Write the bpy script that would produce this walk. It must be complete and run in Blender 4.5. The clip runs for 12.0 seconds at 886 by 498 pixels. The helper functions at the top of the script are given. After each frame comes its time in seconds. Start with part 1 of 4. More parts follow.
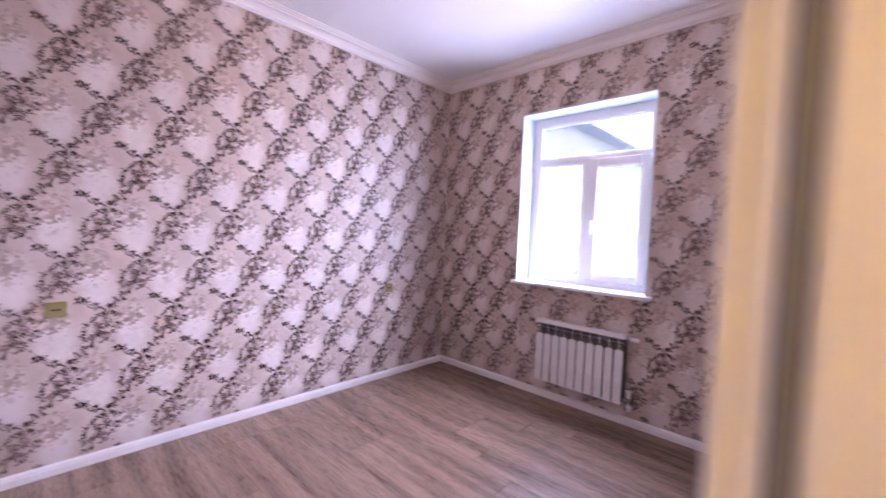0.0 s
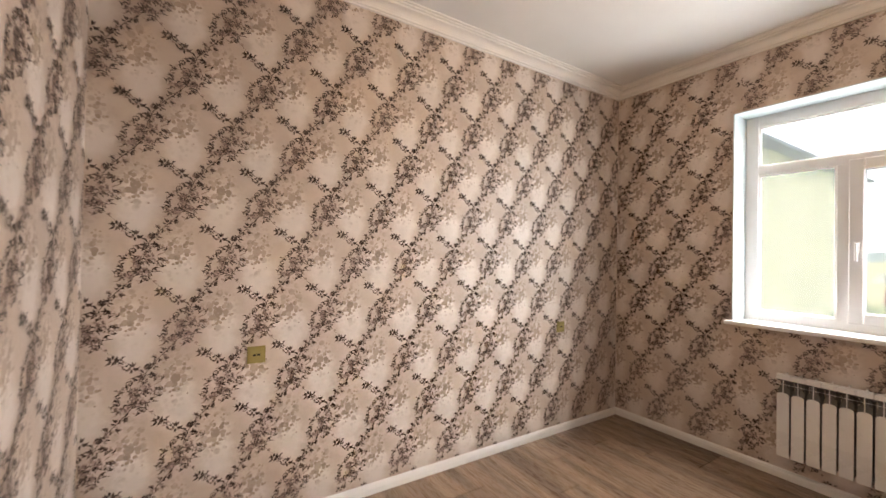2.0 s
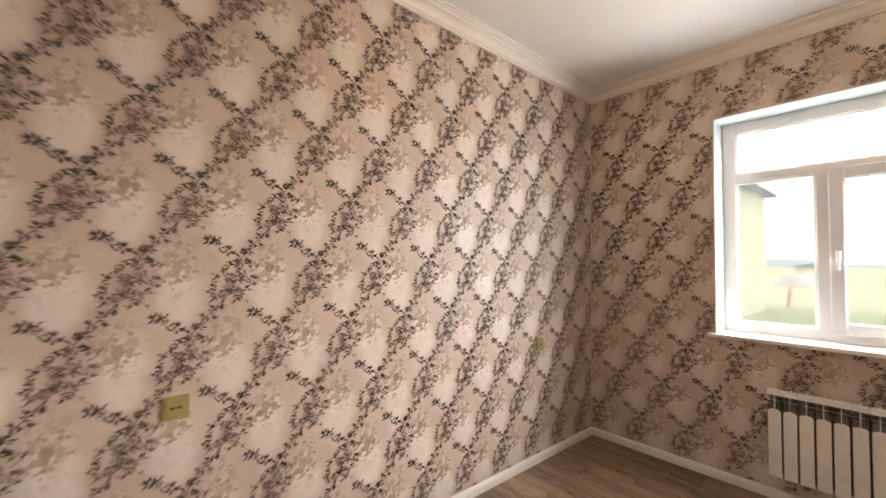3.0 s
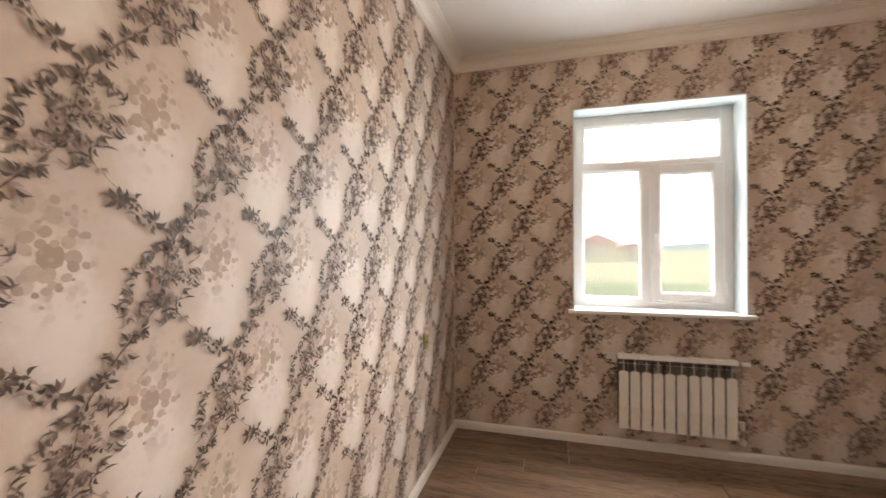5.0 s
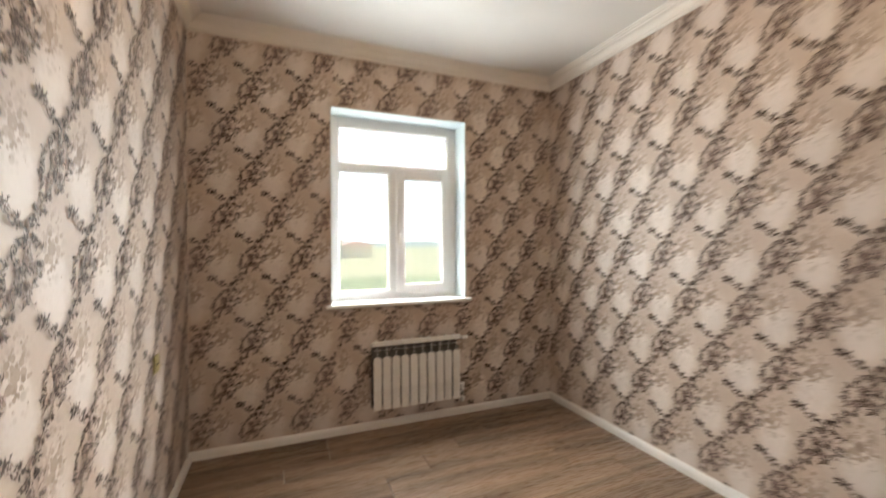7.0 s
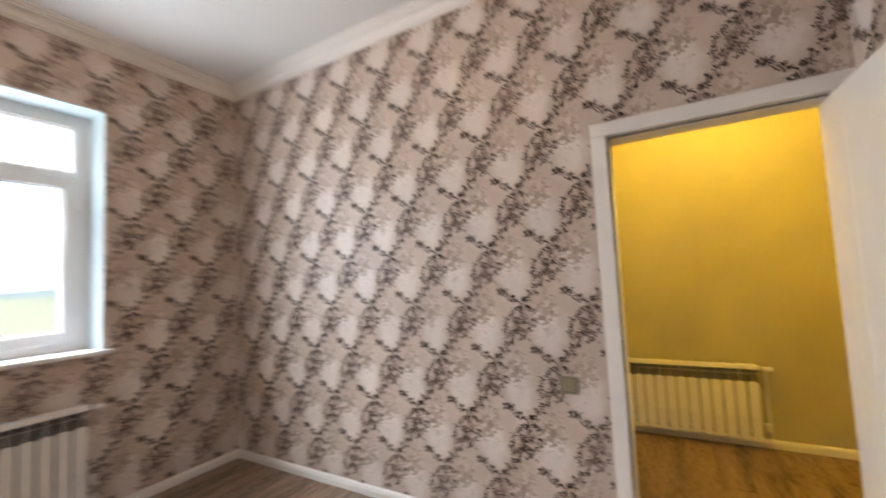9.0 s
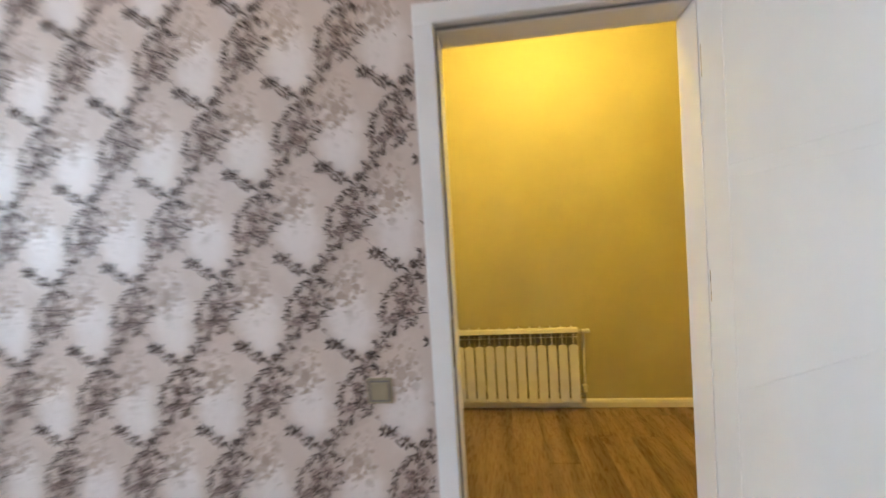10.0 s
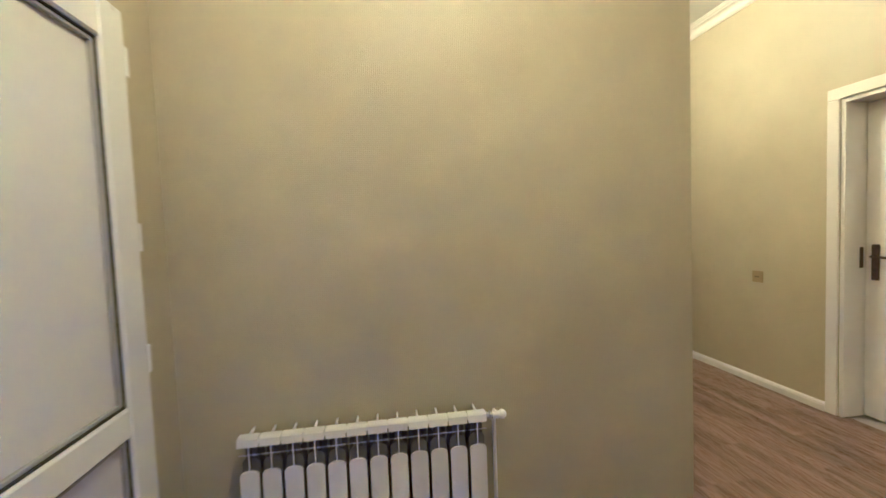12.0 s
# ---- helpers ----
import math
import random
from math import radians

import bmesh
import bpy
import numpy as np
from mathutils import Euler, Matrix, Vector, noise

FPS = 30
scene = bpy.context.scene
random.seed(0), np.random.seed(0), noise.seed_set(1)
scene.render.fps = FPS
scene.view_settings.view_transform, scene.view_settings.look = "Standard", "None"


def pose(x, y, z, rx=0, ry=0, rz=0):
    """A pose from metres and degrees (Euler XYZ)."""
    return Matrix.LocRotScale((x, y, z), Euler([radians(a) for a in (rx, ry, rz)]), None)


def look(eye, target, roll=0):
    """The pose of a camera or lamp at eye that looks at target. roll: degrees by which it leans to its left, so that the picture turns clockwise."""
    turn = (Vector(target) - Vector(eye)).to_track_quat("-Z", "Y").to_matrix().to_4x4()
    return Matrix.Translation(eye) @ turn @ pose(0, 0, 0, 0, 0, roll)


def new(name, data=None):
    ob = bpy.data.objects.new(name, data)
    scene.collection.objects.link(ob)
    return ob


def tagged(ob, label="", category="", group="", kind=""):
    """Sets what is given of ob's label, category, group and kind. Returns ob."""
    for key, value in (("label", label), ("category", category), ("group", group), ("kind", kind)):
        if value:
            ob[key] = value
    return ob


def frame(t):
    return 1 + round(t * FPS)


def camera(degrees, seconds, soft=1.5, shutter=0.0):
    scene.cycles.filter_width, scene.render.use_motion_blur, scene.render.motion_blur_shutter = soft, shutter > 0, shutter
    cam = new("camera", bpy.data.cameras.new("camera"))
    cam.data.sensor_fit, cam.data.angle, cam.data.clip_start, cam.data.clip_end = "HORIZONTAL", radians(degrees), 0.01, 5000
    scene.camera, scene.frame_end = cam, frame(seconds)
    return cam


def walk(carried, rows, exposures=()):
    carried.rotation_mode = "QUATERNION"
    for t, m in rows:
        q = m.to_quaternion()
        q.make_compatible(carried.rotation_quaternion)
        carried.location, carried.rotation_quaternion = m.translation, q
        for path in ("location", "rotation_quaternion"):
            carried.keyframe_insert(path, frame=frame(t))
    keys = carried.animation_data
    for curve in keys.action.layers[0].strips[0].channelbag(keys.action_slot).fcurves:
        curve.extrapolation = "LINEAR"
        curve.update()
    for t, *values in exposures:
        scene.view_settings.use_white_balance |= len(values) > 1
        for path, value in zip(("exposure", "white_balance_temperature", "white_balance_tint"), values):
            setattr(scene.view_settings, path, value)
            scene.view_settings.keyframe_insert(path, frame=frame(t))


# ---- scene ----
cam = camera(96.0, 12.0, shutter=0.6)
PATH = [
    (0, (3.241, -3.443, 1.535), (1.866, -1.993, 1.45), 2.3),
    (0.5, (3.002, -3.55, 1.559), (1.497, -2.236, 1.48), 1.7),
    (1, (2.85, -3.526, 1.573), (1.193, -2.406, 1.529), 0.9),
    (1.5, (2.661, -3.575, 1.566), (0.955, -2.53, 1.564), 0.8),
    (2, (2.45, -3.643, 1.572), (0.764, -2.568, 1.594), 1.0),
    (2.5, (2.215, -3.618, 1.561), (0.589, -2.454, 1.609), 1.0),
    (3, (1.968, -3.569, 1.589), (0.454, -2.263, 1.66), 0.6),
    (5, (0.873, -3.453, 1.57), (0.33, -1.529, 1.576), -0.2),
    (5.5, (0.75, -3.432, 1.558), (0.499, -1.447, 1.53), -0.2),
    (6, (0.733, -3.333, 1.551), (0.803, -1.335, 1.494), -0.3),
    (6.5, (0.713, -3.29, 1.533), (1.134, -1.338, 1.425), -0.1),
    (7, (0.632, -3.398, 1.564), (1.385, -1.545, 1.551), -0.2),
    (7.2, (0.572, -3.466, 1.617), (1.456, -1.674, 1.697), -0.4),
    (8.8, (0.904, -3.423, 1.452), (2.535, -2.283, 1.651), -2.7),
    (9, (1.027, -3.362, 1.456), (2.761, -2.375, 1.596), -2.8),
    (9.5, (1.392, -3.3, 1.421), (3.306, -2.718, 1.446), -2.7),
    (10, (1.814, -3.287, 1.389), (3.797, -3.028, 1.343), -3.4),
    (10.5, (2.241, -3.276, 1.375), (4.24, -3.254, 1.293), -2.8),
    (11, (2.675, -3.316, 1.382), (4.668, -3.447, 1.287), -2.9),
    (11.3, (2.929, -3.396, 1.411), (4.92, -3.57, 1.329), -2.7),
    (11.5, (3.079, -3.445, 1.421), (5.067, -3.653, 1.338), -2.9),
    (11.6, (3.144, -3.473, 1.413), (5.129, -3.699, 1.326), -2.8),
    (12, (3.403, -3.503, 1.409), (5.38, -3.79, 1.307), -2.3),
]
# white balance and exposure drift of the carried camera: seconds, stops, kelvin, tint
LOOK = [(0, 6.03, 5150, 42), (0.5, 5.98, 5300, 28), (1, 5.86, 6100, 16), (1.5, 5.83, 6550, 11), (3.2, 5.83, 6950, 13), (5.5, 5.76, 6800, 9), (6.5, 5.78, 6550, 4), (7.2, 5.78, 6600, 6), (8.8, 5.78, 6250, 9), (9.5, 5.85, 5150, 4), (10.5, 5.93, 5200, 5), (11, 5.78, 4550, 11), (11.3, 5.73, 3950, 20), (11.6, 5.75, 3680, 38), (12, 5.68, 3380, 36)]
walk(cam, [(t, look(eye, target, roll)) for t, eye, target, roll in PATH], LOOK)

# ---- world, sun and lamps ----
world = bpy.data.worlds.new("sky")
scene.world = world
world.use_nodes = True
wn = world.node_tree.nodes
sky = wn.new("ShaderNodeTexSky")
sky.sky_type = "NISHITA"
sky.sun_disc = False
sky.sun_elevation = radians(75)
sky.sun_rotation = radians(0)
sky.dust_density = 1.5
sky.air_density = 1.0
wn["Background"].inputs["Strength"].default_value = 0.05
world.node_tree.links.new(sky.outputs[0], wn["Background"].inputs["Color"])


def lamp(name, kind, m, energy, colour, **settings):
    data = bpy.data.lights.new(name, kind)
    data.energy, data.color = energy, colour
    for key, value in settings.items():
        setattr(data, key, value)
    ob = new(name, data)
    ob.matrix_world = m
    return ob


lamp("sun", "SUN", look((0, 11, 41), (0, 0, 0)), 4.9, (1.0, 0.99, 0.98), angle=radians(165))
# lamp added in the window's opening, standing in for overcast sky and bright field
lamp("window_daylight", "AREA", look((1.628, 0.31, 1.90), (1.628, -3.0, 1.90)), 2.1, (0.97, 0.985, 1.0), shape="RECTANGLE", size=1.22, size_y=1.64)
WARM = (1.0, 0.56, 0.20)
AMBER = (1.0, 0.58, 0.06)
lamp("room_bulb_light", "POINT", pose(1.6, -2.03, 3.085), 0.22, WARM, shadow_soft_size=0.035)
lamp("hall_bulb_light", "POINT", pose(3.80, -3.78, 3.085), 1.6, AMBER, shadow_soft_size=0.035)
lamp("passage_bulb_light", "POINT", pose(6.3, -5.25, 3.085), 2.0, AMBER, shadow_soft_size=0.035)


# ---- node helpers and materials ----
def material(name, base=(0.8, 0.8, 0.8), rough=0.5, metal=0.0):
    m = bpy.data.materials.new(name)
    m.use_nodes = True
    b = m.node_tree.nodes["Principled BSDF"]
    b.inputs["Base Color"].default_value = (*base, 1)
    b.inputs["Roughness"].default_value = rough
    b.inputs["Metallic"].default_value = metal
    return m


class Nodes:
    """Short ways to build a node tree."""

    def __init__(self, m):
        self.m, self.tree = m, m.node_tree
        self.bsdf = self.tree.nodes["Principled BSDF"]

    def node(self, kind, **settings):
        n = self.tree.nodes.new(kind)
        for key, value in settings.items():
            setattr(n, key, value)
        return n

    def wire(self, a, b):
        self.tree.links.new(a, b)

    def put(self, value, socket):
        if isinstance(value, bpy.types.NodeSocket):
            self.wire(value, socket)
        else:
            socket.default_value = value

    def calc(self, op, a, b=0.0, c=0.0):
        n = self.node("ShaderNodeMath", operation=op)
        for value, socket in zip((a, b, c), n.inputs):
            self.put(value, socket)
        return n.outputs[0]

    def coord(self, which="Object"):
        return self.node("ShaderNodeTexCoord").outputs[which]

    def mapped(self, vector, scale=(1, 1, 1), loc=(0, 0, 0)):
        n = self.node("ShaderNodeMapping")
        n.inputs["Scale"].default_value = scale
        n.inputs["Location"].default_value = loc
        self.wire(vector, n.inputs["Vector"])
        return n.outputs[0]

    def noise(self, vector, scale, detail=4.0, rough=0.55):
        n = self.node("ShaderNodeTexNoise")
        n.inputs["Scale"].default_value = scale
        n.inputs["Detail"].default_value = detail
        n.inputs["Roughness"].default_value = rough
        self.wire(vector, n.inputs["Vector"])
        return n.outputs["Fac"]

    def ramp(self, fac, stops, mode="LINEAR"):
        n = self.node("ShaderNodeValToRGB")
        n.color_ramp.interpolation = mode
        els = n.color_ramp.elements
        while len(els) < len(stops):
            els.new(0.5)
        for e, (p, c) in zip(els, stops):
            e.position = p
            e.color = (*c, 1) if len(c) == 3 else c
        self.wire(fac, n.inputs["Fac"])
        return n.outputs["Color"]

    def span(self, x, lo, hi, a=0.0, b=1.0, smooth=True):
        n = self.node("ShaderNodeMapRange", interpolation_type="SMOOTHSTEP" if smooth else "LINEAR")
        self.put(x, n.inputs["Value"])
        for key, v in (("From Min", lo), ("From Max", hi), ("To Min", a), ("To Max", b)):
            n.inputs[key].default_value = v
        return n.outputs["Result"]

    def mix(self, fac, a, b, blend="MIX"):
        n = self.node("ShaderNodeMix", data_type="RGBA", blend_type=blend)
        self.put(fac, n.inputs["Factor"])
        for value, key in ((a, 6), (b, 7)):
            if isinstance(value, tuple) and len(value) == 3:
                value = (*value, 1)
            self.put(value, n.inputs[key])
        return n.outputs[2]

    def colour(self, value):
        self.put(value, self.bsdf.inputs["Base Color"])

    def rough(self, value):
        self.put(value, self.bsdf.inputs["Roughness"])

    def bump(self, height, strength=0.2, distance=0.002):
        n = self.node("ShaderNodeBump")
        n.inputs["Strength"].default_value = strength
        n.inputs["Distance"].default_value = distance
        self.wire(height, n.inputs["Height"])
        self.wire(n.outputs[0], self.bsdf.inputs["Normal"])


def painted(name, base, rough, grain=60.0, strength=0.08, spread=0.06, spec=0.5):
    """Paint or plastic: slight clouding, a fine relief and uneven gloss."""
    m = material(name, base, rough)
    k = Nodes(m)
    o = k.coord()
    cloud = k.noise(o, 2.3, 3)
    dark = tuple(c * (1 - spread) for c in base)
    k.colour(k.mix(k.span(cloud, 0.3, 0.7), dark, base))
    k.rough(k.span(k.noise(o, 9, 3), 0.25, 0.75, rough * 0.85, min(1, rough * 1.15)))
    if strength:
        k.bump(k.noise(o, grain, 4), strength, 0.0015)
    k.bsdf.inputs["Specular IOR Level"].default_value = spec
    return m


LATTICE_U, LATTICE_V = 0.365, 0.646


def wallpaper_material():
    """Vinyl wallpaper: pale ground, taupe clouds and soft spots in the fields of a diamond lattice."""
    m = material("floral_wallpaper", (0.6, 0.5, 0.44), 0.42)
    k = Nodes(m)
    uv = k.coord("UV")
    sep = k.node("ShaderNodeSeparateXYZ")
    warp = k.node("ShaderNodeTexNoise")
    warp.inputs["Scale"].default_value = 14
    warp.inputs["Detail"].default_value = 3
    k.wire(uv, warp.inputs["Vector"])
    bent = k.node("ShaderNodeVectorMath", operation="MULTIPLY_ADD")
    k.wire(warp.outputs["Color"], bent.inputs[0])
    bent.inputs[1].default_value = (0.05, 0.05, 0)
    k.wire(uv, bent.inputs[2])
    k.wire(bent.outputs[0], sep.inputs[0])
    u = k.calc("DIVIDE", k.calc("SUBTRACT", sep.outputs[0], 0.025), LATTICE_U)
    v = k.calc("DIVIDE", k.calc("SUBTRACT", sep.outputs[1], 0.025), LATTICE_V)
    p, q = k.calc("ADD", u, v), k.calc("SUBTRACT", u, v)

    def wave(x, at, power=1.0):
        c = k.calc("COSINE", k.calc("MULTIPLY", k.calc("SUBTRACT", x, at), 2 * math.pi))
        return k.calc("POWER", k.calc("MULTIPLY_ADD", c, 0.5, 0.5), power)

    pale = k.calc("MULTIPLY", wave(p, 0.13, 1.0), wave(q, 0.60, 0.9))
    vine = k.calc("MULTIPLY", wave(q, 0.04, 3.6), k.span(wave(p, 0.60, 1.0), 0.0, 0.8, 0.3, 1.0))
    twig = k.calc("MULTIPLY", wave(p, 0.92, 9.0), k.span(wave(q, 0.5, 1.0), 0.0, 0.7, 0.0, 0.3))
    cloud = k.noise(uv, 7.5, 4, 0.6)
    fine = k.noise(uv, 45, 4, 0.65)
    ground = k.mix(k.span(k.calc("ADD", pale, k.calc("MULTIPLY_ADD", cloud, 0.9, -0.45)), -0.05, 0.75), (0.548, 0.446, 0.377), (0.685, 0.607, 0.558))
    # soft round spots that fill the taupe part of each field
    cells = k.node("ShaderNodeTexVoronoi")
    cells.inputs["Scale"].default_value = 22
    k.wire(uv, cells.inputs["Vector"])
    spot = k.span(cells.outputs["Distance"], 0.30, 0.44, 1.0, 0.0)
    pick = k.node("ShaderNodeSeparateColor")
    k.wire(cells.outputs["Color"], pick.inputs[0])
    field = k.calc("MULTIPLY", wave(p, 0.30, 1.2), wave(q, 0.36, 1.2))
    spot = k.calc("MULTIPLY", k.calc("MULTIPLY", spot, k.span(pick.outputs[0], 0.35, 0.6)), k.span(field, 0.1, 0.55))
    ground = k.mix(k.calc("MULTIPLY", spot, 0.42), ground, (0.30, 0.225, 0.165))
    small = k.node("ShaderNodeTexVoronoi")
    small.inputs["Scale"].default_value = 41
    k.wire(uv, small.inputs["Vector"])
    dot = k.calc("MULTIPLY", k.span(small.outputs["Distance"], 0.28, 0.48, 1.0, 0.0), k.span(k.calc("ADD", field, k.calc("MULTIPLY_ADD", cloud, 0.8, -0.4)), 0.02, 0.4))
    ground = k.mix(k.calc("MULTIPLY", dot, 0.20), ground, (0.33, 0.24, 0.19))
    haze = k.calc("MULTIPLY", k.calc("MAXIMUM", vine, twig), k.span(fine, 0.35, 0.62))
    ground = k.mix(k.calc("MULTIPLY", haze, 0.20), ground, (0.23, 0.155, 0.14))
    k.colour(ground)
    k.rough(k.span(fine, 0.3, 0.7, 0.41, 0.56))
    k.bump(k.calc("ADD", k.noise(uv, 160, 3), k.calc("MULTIPLY", fine, 0.8)), 0.25, 0.0015)
    k.bsdf.inputs["Specular IOR Level"].default_value = 0.5
    return m


def print_material(name, tones):
    """Leaves and roses printed on the wallpaper, each in a tone of its own."""
    m = material(name, (0.12, 0.09, 0.08), 0.45)
    k = Nodes(m)
    r = k.node("ShaderNodeNewGeometry").outputs["Random Per Island"]
    tone = k.ramp(r, [(i / (len(tones) - 1), c) for i, c in enumerate(tones)])
    k.bsdf.inputs["Specular IOR Level"].default_value = 0.35
    k.colour(k.mix(k.span(k.noise(k.coord(), 70, 3), 0.4, 0.8, 0.0, 0.22), tone, (0.36, 0.28, 0.24)))
    return m


def hall_paper_material():
    """Plain beige paper with a fine embossed diamond weave."""
    m = material("beige_embossed_wallpaper", (0.52, 0.46, 0.34), 0.5)
    k = Nodes(m)
    uv = k.coord("UV")
    sep = k.node("ShaderNodeSeparateXYZ")
    k.wire(uv, sep.inputs[0])
    a = k.calc("SINE", k.calc("MULTIPLY", k.calc("ADD", sep.outputs[0], sep.outputs[1]), 2 * math.pi / 0.016))
    b = k.calc("SINE", k.calc("MULTIPLY", k.calc("SUBTRACT", sep.outputs[0], sep.outputs[1]), 2 * math.pi / 0.016))
    weave = k.calc("MULTIPLY", a, b)
    base = k.mix(k.span(k.noise(uv, 1.7, 3), 0.3, 0.7), (0.425, 0.388, 0.222), (0.47, 0.432, 0.247))
    k.colour(k.mix(k.span(weave, -0.2, 0.9, 0.0, 0.22), base, (0.55, 0.495, 0.31)))
    k.rough(k.span(weave, -1, 1, 0.55, 0.36))
    k.bump(k.calc("ADD", weave, k.noise(uv, 300, 2)), 0.3, 0.001)
    return m


def laminate_material():
    """Grey-brown oak laminate, its grain along x and its own tone for each plank."""
    m = material("oak_laminate", (0.3, 0.22, 0.17), 0.35)
    k = Nodes(m)
    o = k.coord("Object")
    info = k.node("ShaderNodeObjectInfo")
    shift = k.node("ShaderNodeVectorMath", operation="MULTIPLY_ADD")
    off = k.node("ShaderNodeCombineXYZ")
    for i in range(3):
        k.wire(info.outputs["Random"], off.inputs[i])
    k.wire(off.outputs[0], shift.inputs[0])
    shift.inputs[1].default_value = (37.0, 53.0, 11.0)
    k.wire(o, shift.inputs[2])
    v = shift.outputs[0]
    long_grain = k.noise(k.mapped(v, (0.65, 9, 1)), 1.0, 2, 0.45)
    fine = k.noise(k.mapped(v, (9, 190, 1)), 1.0, 4, 0.6)
    wave = k.node("ShaderNodeTexWave", wave_type="BANDS", bands_direction="Y")
    wave.inputs["Scale"].default_value = 1.7
    wave.inputs["Distortion"].default_value = 7.0
    wave.inputs["Detail"].default_value = 3.0
    wave.inputs["Detail Scale"].default_value = 0.8
    k.wire(k.mapped(v, (0.28, 1.0, 1)), wave.inputs["Vector"])
    body = k.mix(k.span(long_grain, 0.28, 0.68), (0.120, 0.074, 0.045), (0.275, 0.190, 0.128))
    body = k.mix(k.span(wave.outputs["Fac"], 0.5, 1.0, 0.0, 0.16), body, (0.075, 0.045, 0.030))
    body = k.mix(k.span(fine, 0.4, 0.8, 0.0, 0.07), body, (0.16, 0.105, 0.075))
    tint = k.node("ShaderNodeHueSaturation")
    k.wire(k.span(info.outputs["Random"], 0, 1, 0.95, 1.05, False), tint.inputs["Value"])
    k.wire(body, tint.inputs["Color"])
    k.colour(tint.outputs[0])
    k.rough(k.span(fine, 0.3, 0.7, 0.24, 0.34))
    k.bump(k.calc("ADD", fine, k.calc("MULTIPLY", long_grain, 0.5)), 0.12, 0.001)
    return m


def leaf_paint_material():
    """White door film with an embossed wood grain that runs upright."""
    m = material("white_door_film", (0.78, 0.75, 0.71), 0.38)
    k = Nodes(m)
    o = k.coord()
    grain = k.noise(k.mapped(o, (120, 120, 3)), 1.0, 4, 0.6)
    k.colour(k.mix(k.span(k.noise(o, 2.0, 3), 0.3, 0.7), (0.74, 0.72, 0.69), (0.80, 0.775, 0.74)))
    k.rough(k.span(grain, 0.3, 0.7, 0.32, 0.5))
    k.bump(grain, 0.18, 0.001)
    return m


def ground_material():
    """Grass near the house, dry straw-coloured field farther out."""
    m = material("grass_and_dry_field", (0.2, 0.2, 0.08), 0.95)
    k = Nodes(m)
    o = k.coord()
    sep = k.node("ShaderNodeSeparateXYZ")
    k.wire(o, sep.inputs[0])
    far = k.span(k.calc("MULTIPLY_ADD", k.noise(o, 0.12, 4), 5, sep.outputs[1]), 22.5, 25.5)
    near = k.mix(k.span(k.noise(o, 0.8, 6), 0.35, 0.65), (0.24, 0.27, 0.12), (0.32, 0.34, 0.17))
    dry = k.mix(k.span(k.noise(o, 0.06, 5), 0.35, 0.65), (0.52, 0.46, 0.27), (0.42, 0.40, 0.24))
    k.colour(k.mix(far, near, dry))
    k.bump(k.noise(o, 6, 5), 0.6, 0.05)
    k.bsdf.inputs["Specular IOR Level"].default_value = 0.0
    return m


def metal_material(name, base, rough):
    m = material(name, base, rough, 1.0)
    k = Nodes(m)
    o = k.coord()
    k.colour(k.mix(k.span(k.noise(o, 40, 4), 0.3, 0.7), tuple(c * 0.7 for c in base), base))
    k.rough(k.span(k.noise(o, 90, 3), 0.3, 0.7, rough * 0.7, rough * 1.3))
    return m


def glass_material():
    m = material("window_glass", (0.0165, 0.0174, 0.0174), 0.0)
    b = m.node_tree.nodes["Principled BSDF"]
    b.inputs["Transmission Weight"].default_value = 1.0
    b.inputs["IOR"].default_value = 1.1
    return m


def bulb_material():
    m = material("lit_bulb_glass", (1, 0.9, 0.7), 0.3)
    b = m.node_tree.nodes["Principled BSDF"]
    b.inputs["Emission Color"].default_value = (1.0, 0.62, 0.2, 1)
    b.inputs["Emission Strength"].default_value = 0.6
    return m


PAPER = wallpaper_material()
INK = print_material("soft_wallpaper_ink", ((0.14, 0.098, 0.086), (0.20, 0.145, 0.125), (0.28, 0.205, 0.175), (0.38, 0.28, 0.24), (0.46, 0.345, 0.30)))
INK_DARK = print_material("dark_wallpaper_ink", ((0.042, 0.028, 0.022), (0.065, 0.044, 0.035), (0.10, 0.070, 0.055), (0.16, 0.114, 0.090)))
INK_SOFT = print_material("taupe_wallpaper_ink", ((0.37, 0.285, 0.222), (0.42, 0.33, 0.265), (0.46, 0.365, 0.30), (0.51, 0.41, 0.345)))
HALL_PAPER = hall_paper_material()
LAMINATE = laminate_material()
DOOR_FILM = leaf_paint_material()
GROUND = ground_material()
GLASS = glass_material()
BULB = bulb_material()
CEILING = painted("white_stretch_ceiling", (0.80, 0.79, 0.77), 0.45, 40, 0.03, 0.03)
CORNICE = painted("white_cornice_foam", (0.82, 0.79, 0.75), 0.6, 120, 0.08)
TRIM = painted("white_trim_plastic", (0.78, 0.755, 0.73), 0.35, 80, 0.05)
PVC = painted("white_window_plastic", (0.80, 0.80, 0.80), 0.34, 60, 0.0, 0.03)
PANEL = painted("white_sandwich_panel", (0.74, 0.73, 0.74), 0.22, 30, 0.02, 0.03)
# pale blue of daylight on the white reveal is mixed into this colour
PLASTER = painted("daylight_tinted_reveal_plaster", (0.64, 0.73, 0.76), 0.6, 90, 0.15)
ENAMEL = painted("white_radiator_enamel", (0.80, 0.79, 0.77), 0.3, 50, 0.03, 0.03)
BARE = painted("unlit_wall_core", (0.45, 0.42, 0.38), 0.9, 40, 0.3)
RUBBER_AND_GAP = painted("black_rubber_and_gap_shade", (0.03, 0.03, 0.032), 0.6, 90, 0.1)
GREY_SEAL = painted("grey_rubber_seal", (0.16, 0.16, 0.165), 0.6, 90, 0.1)
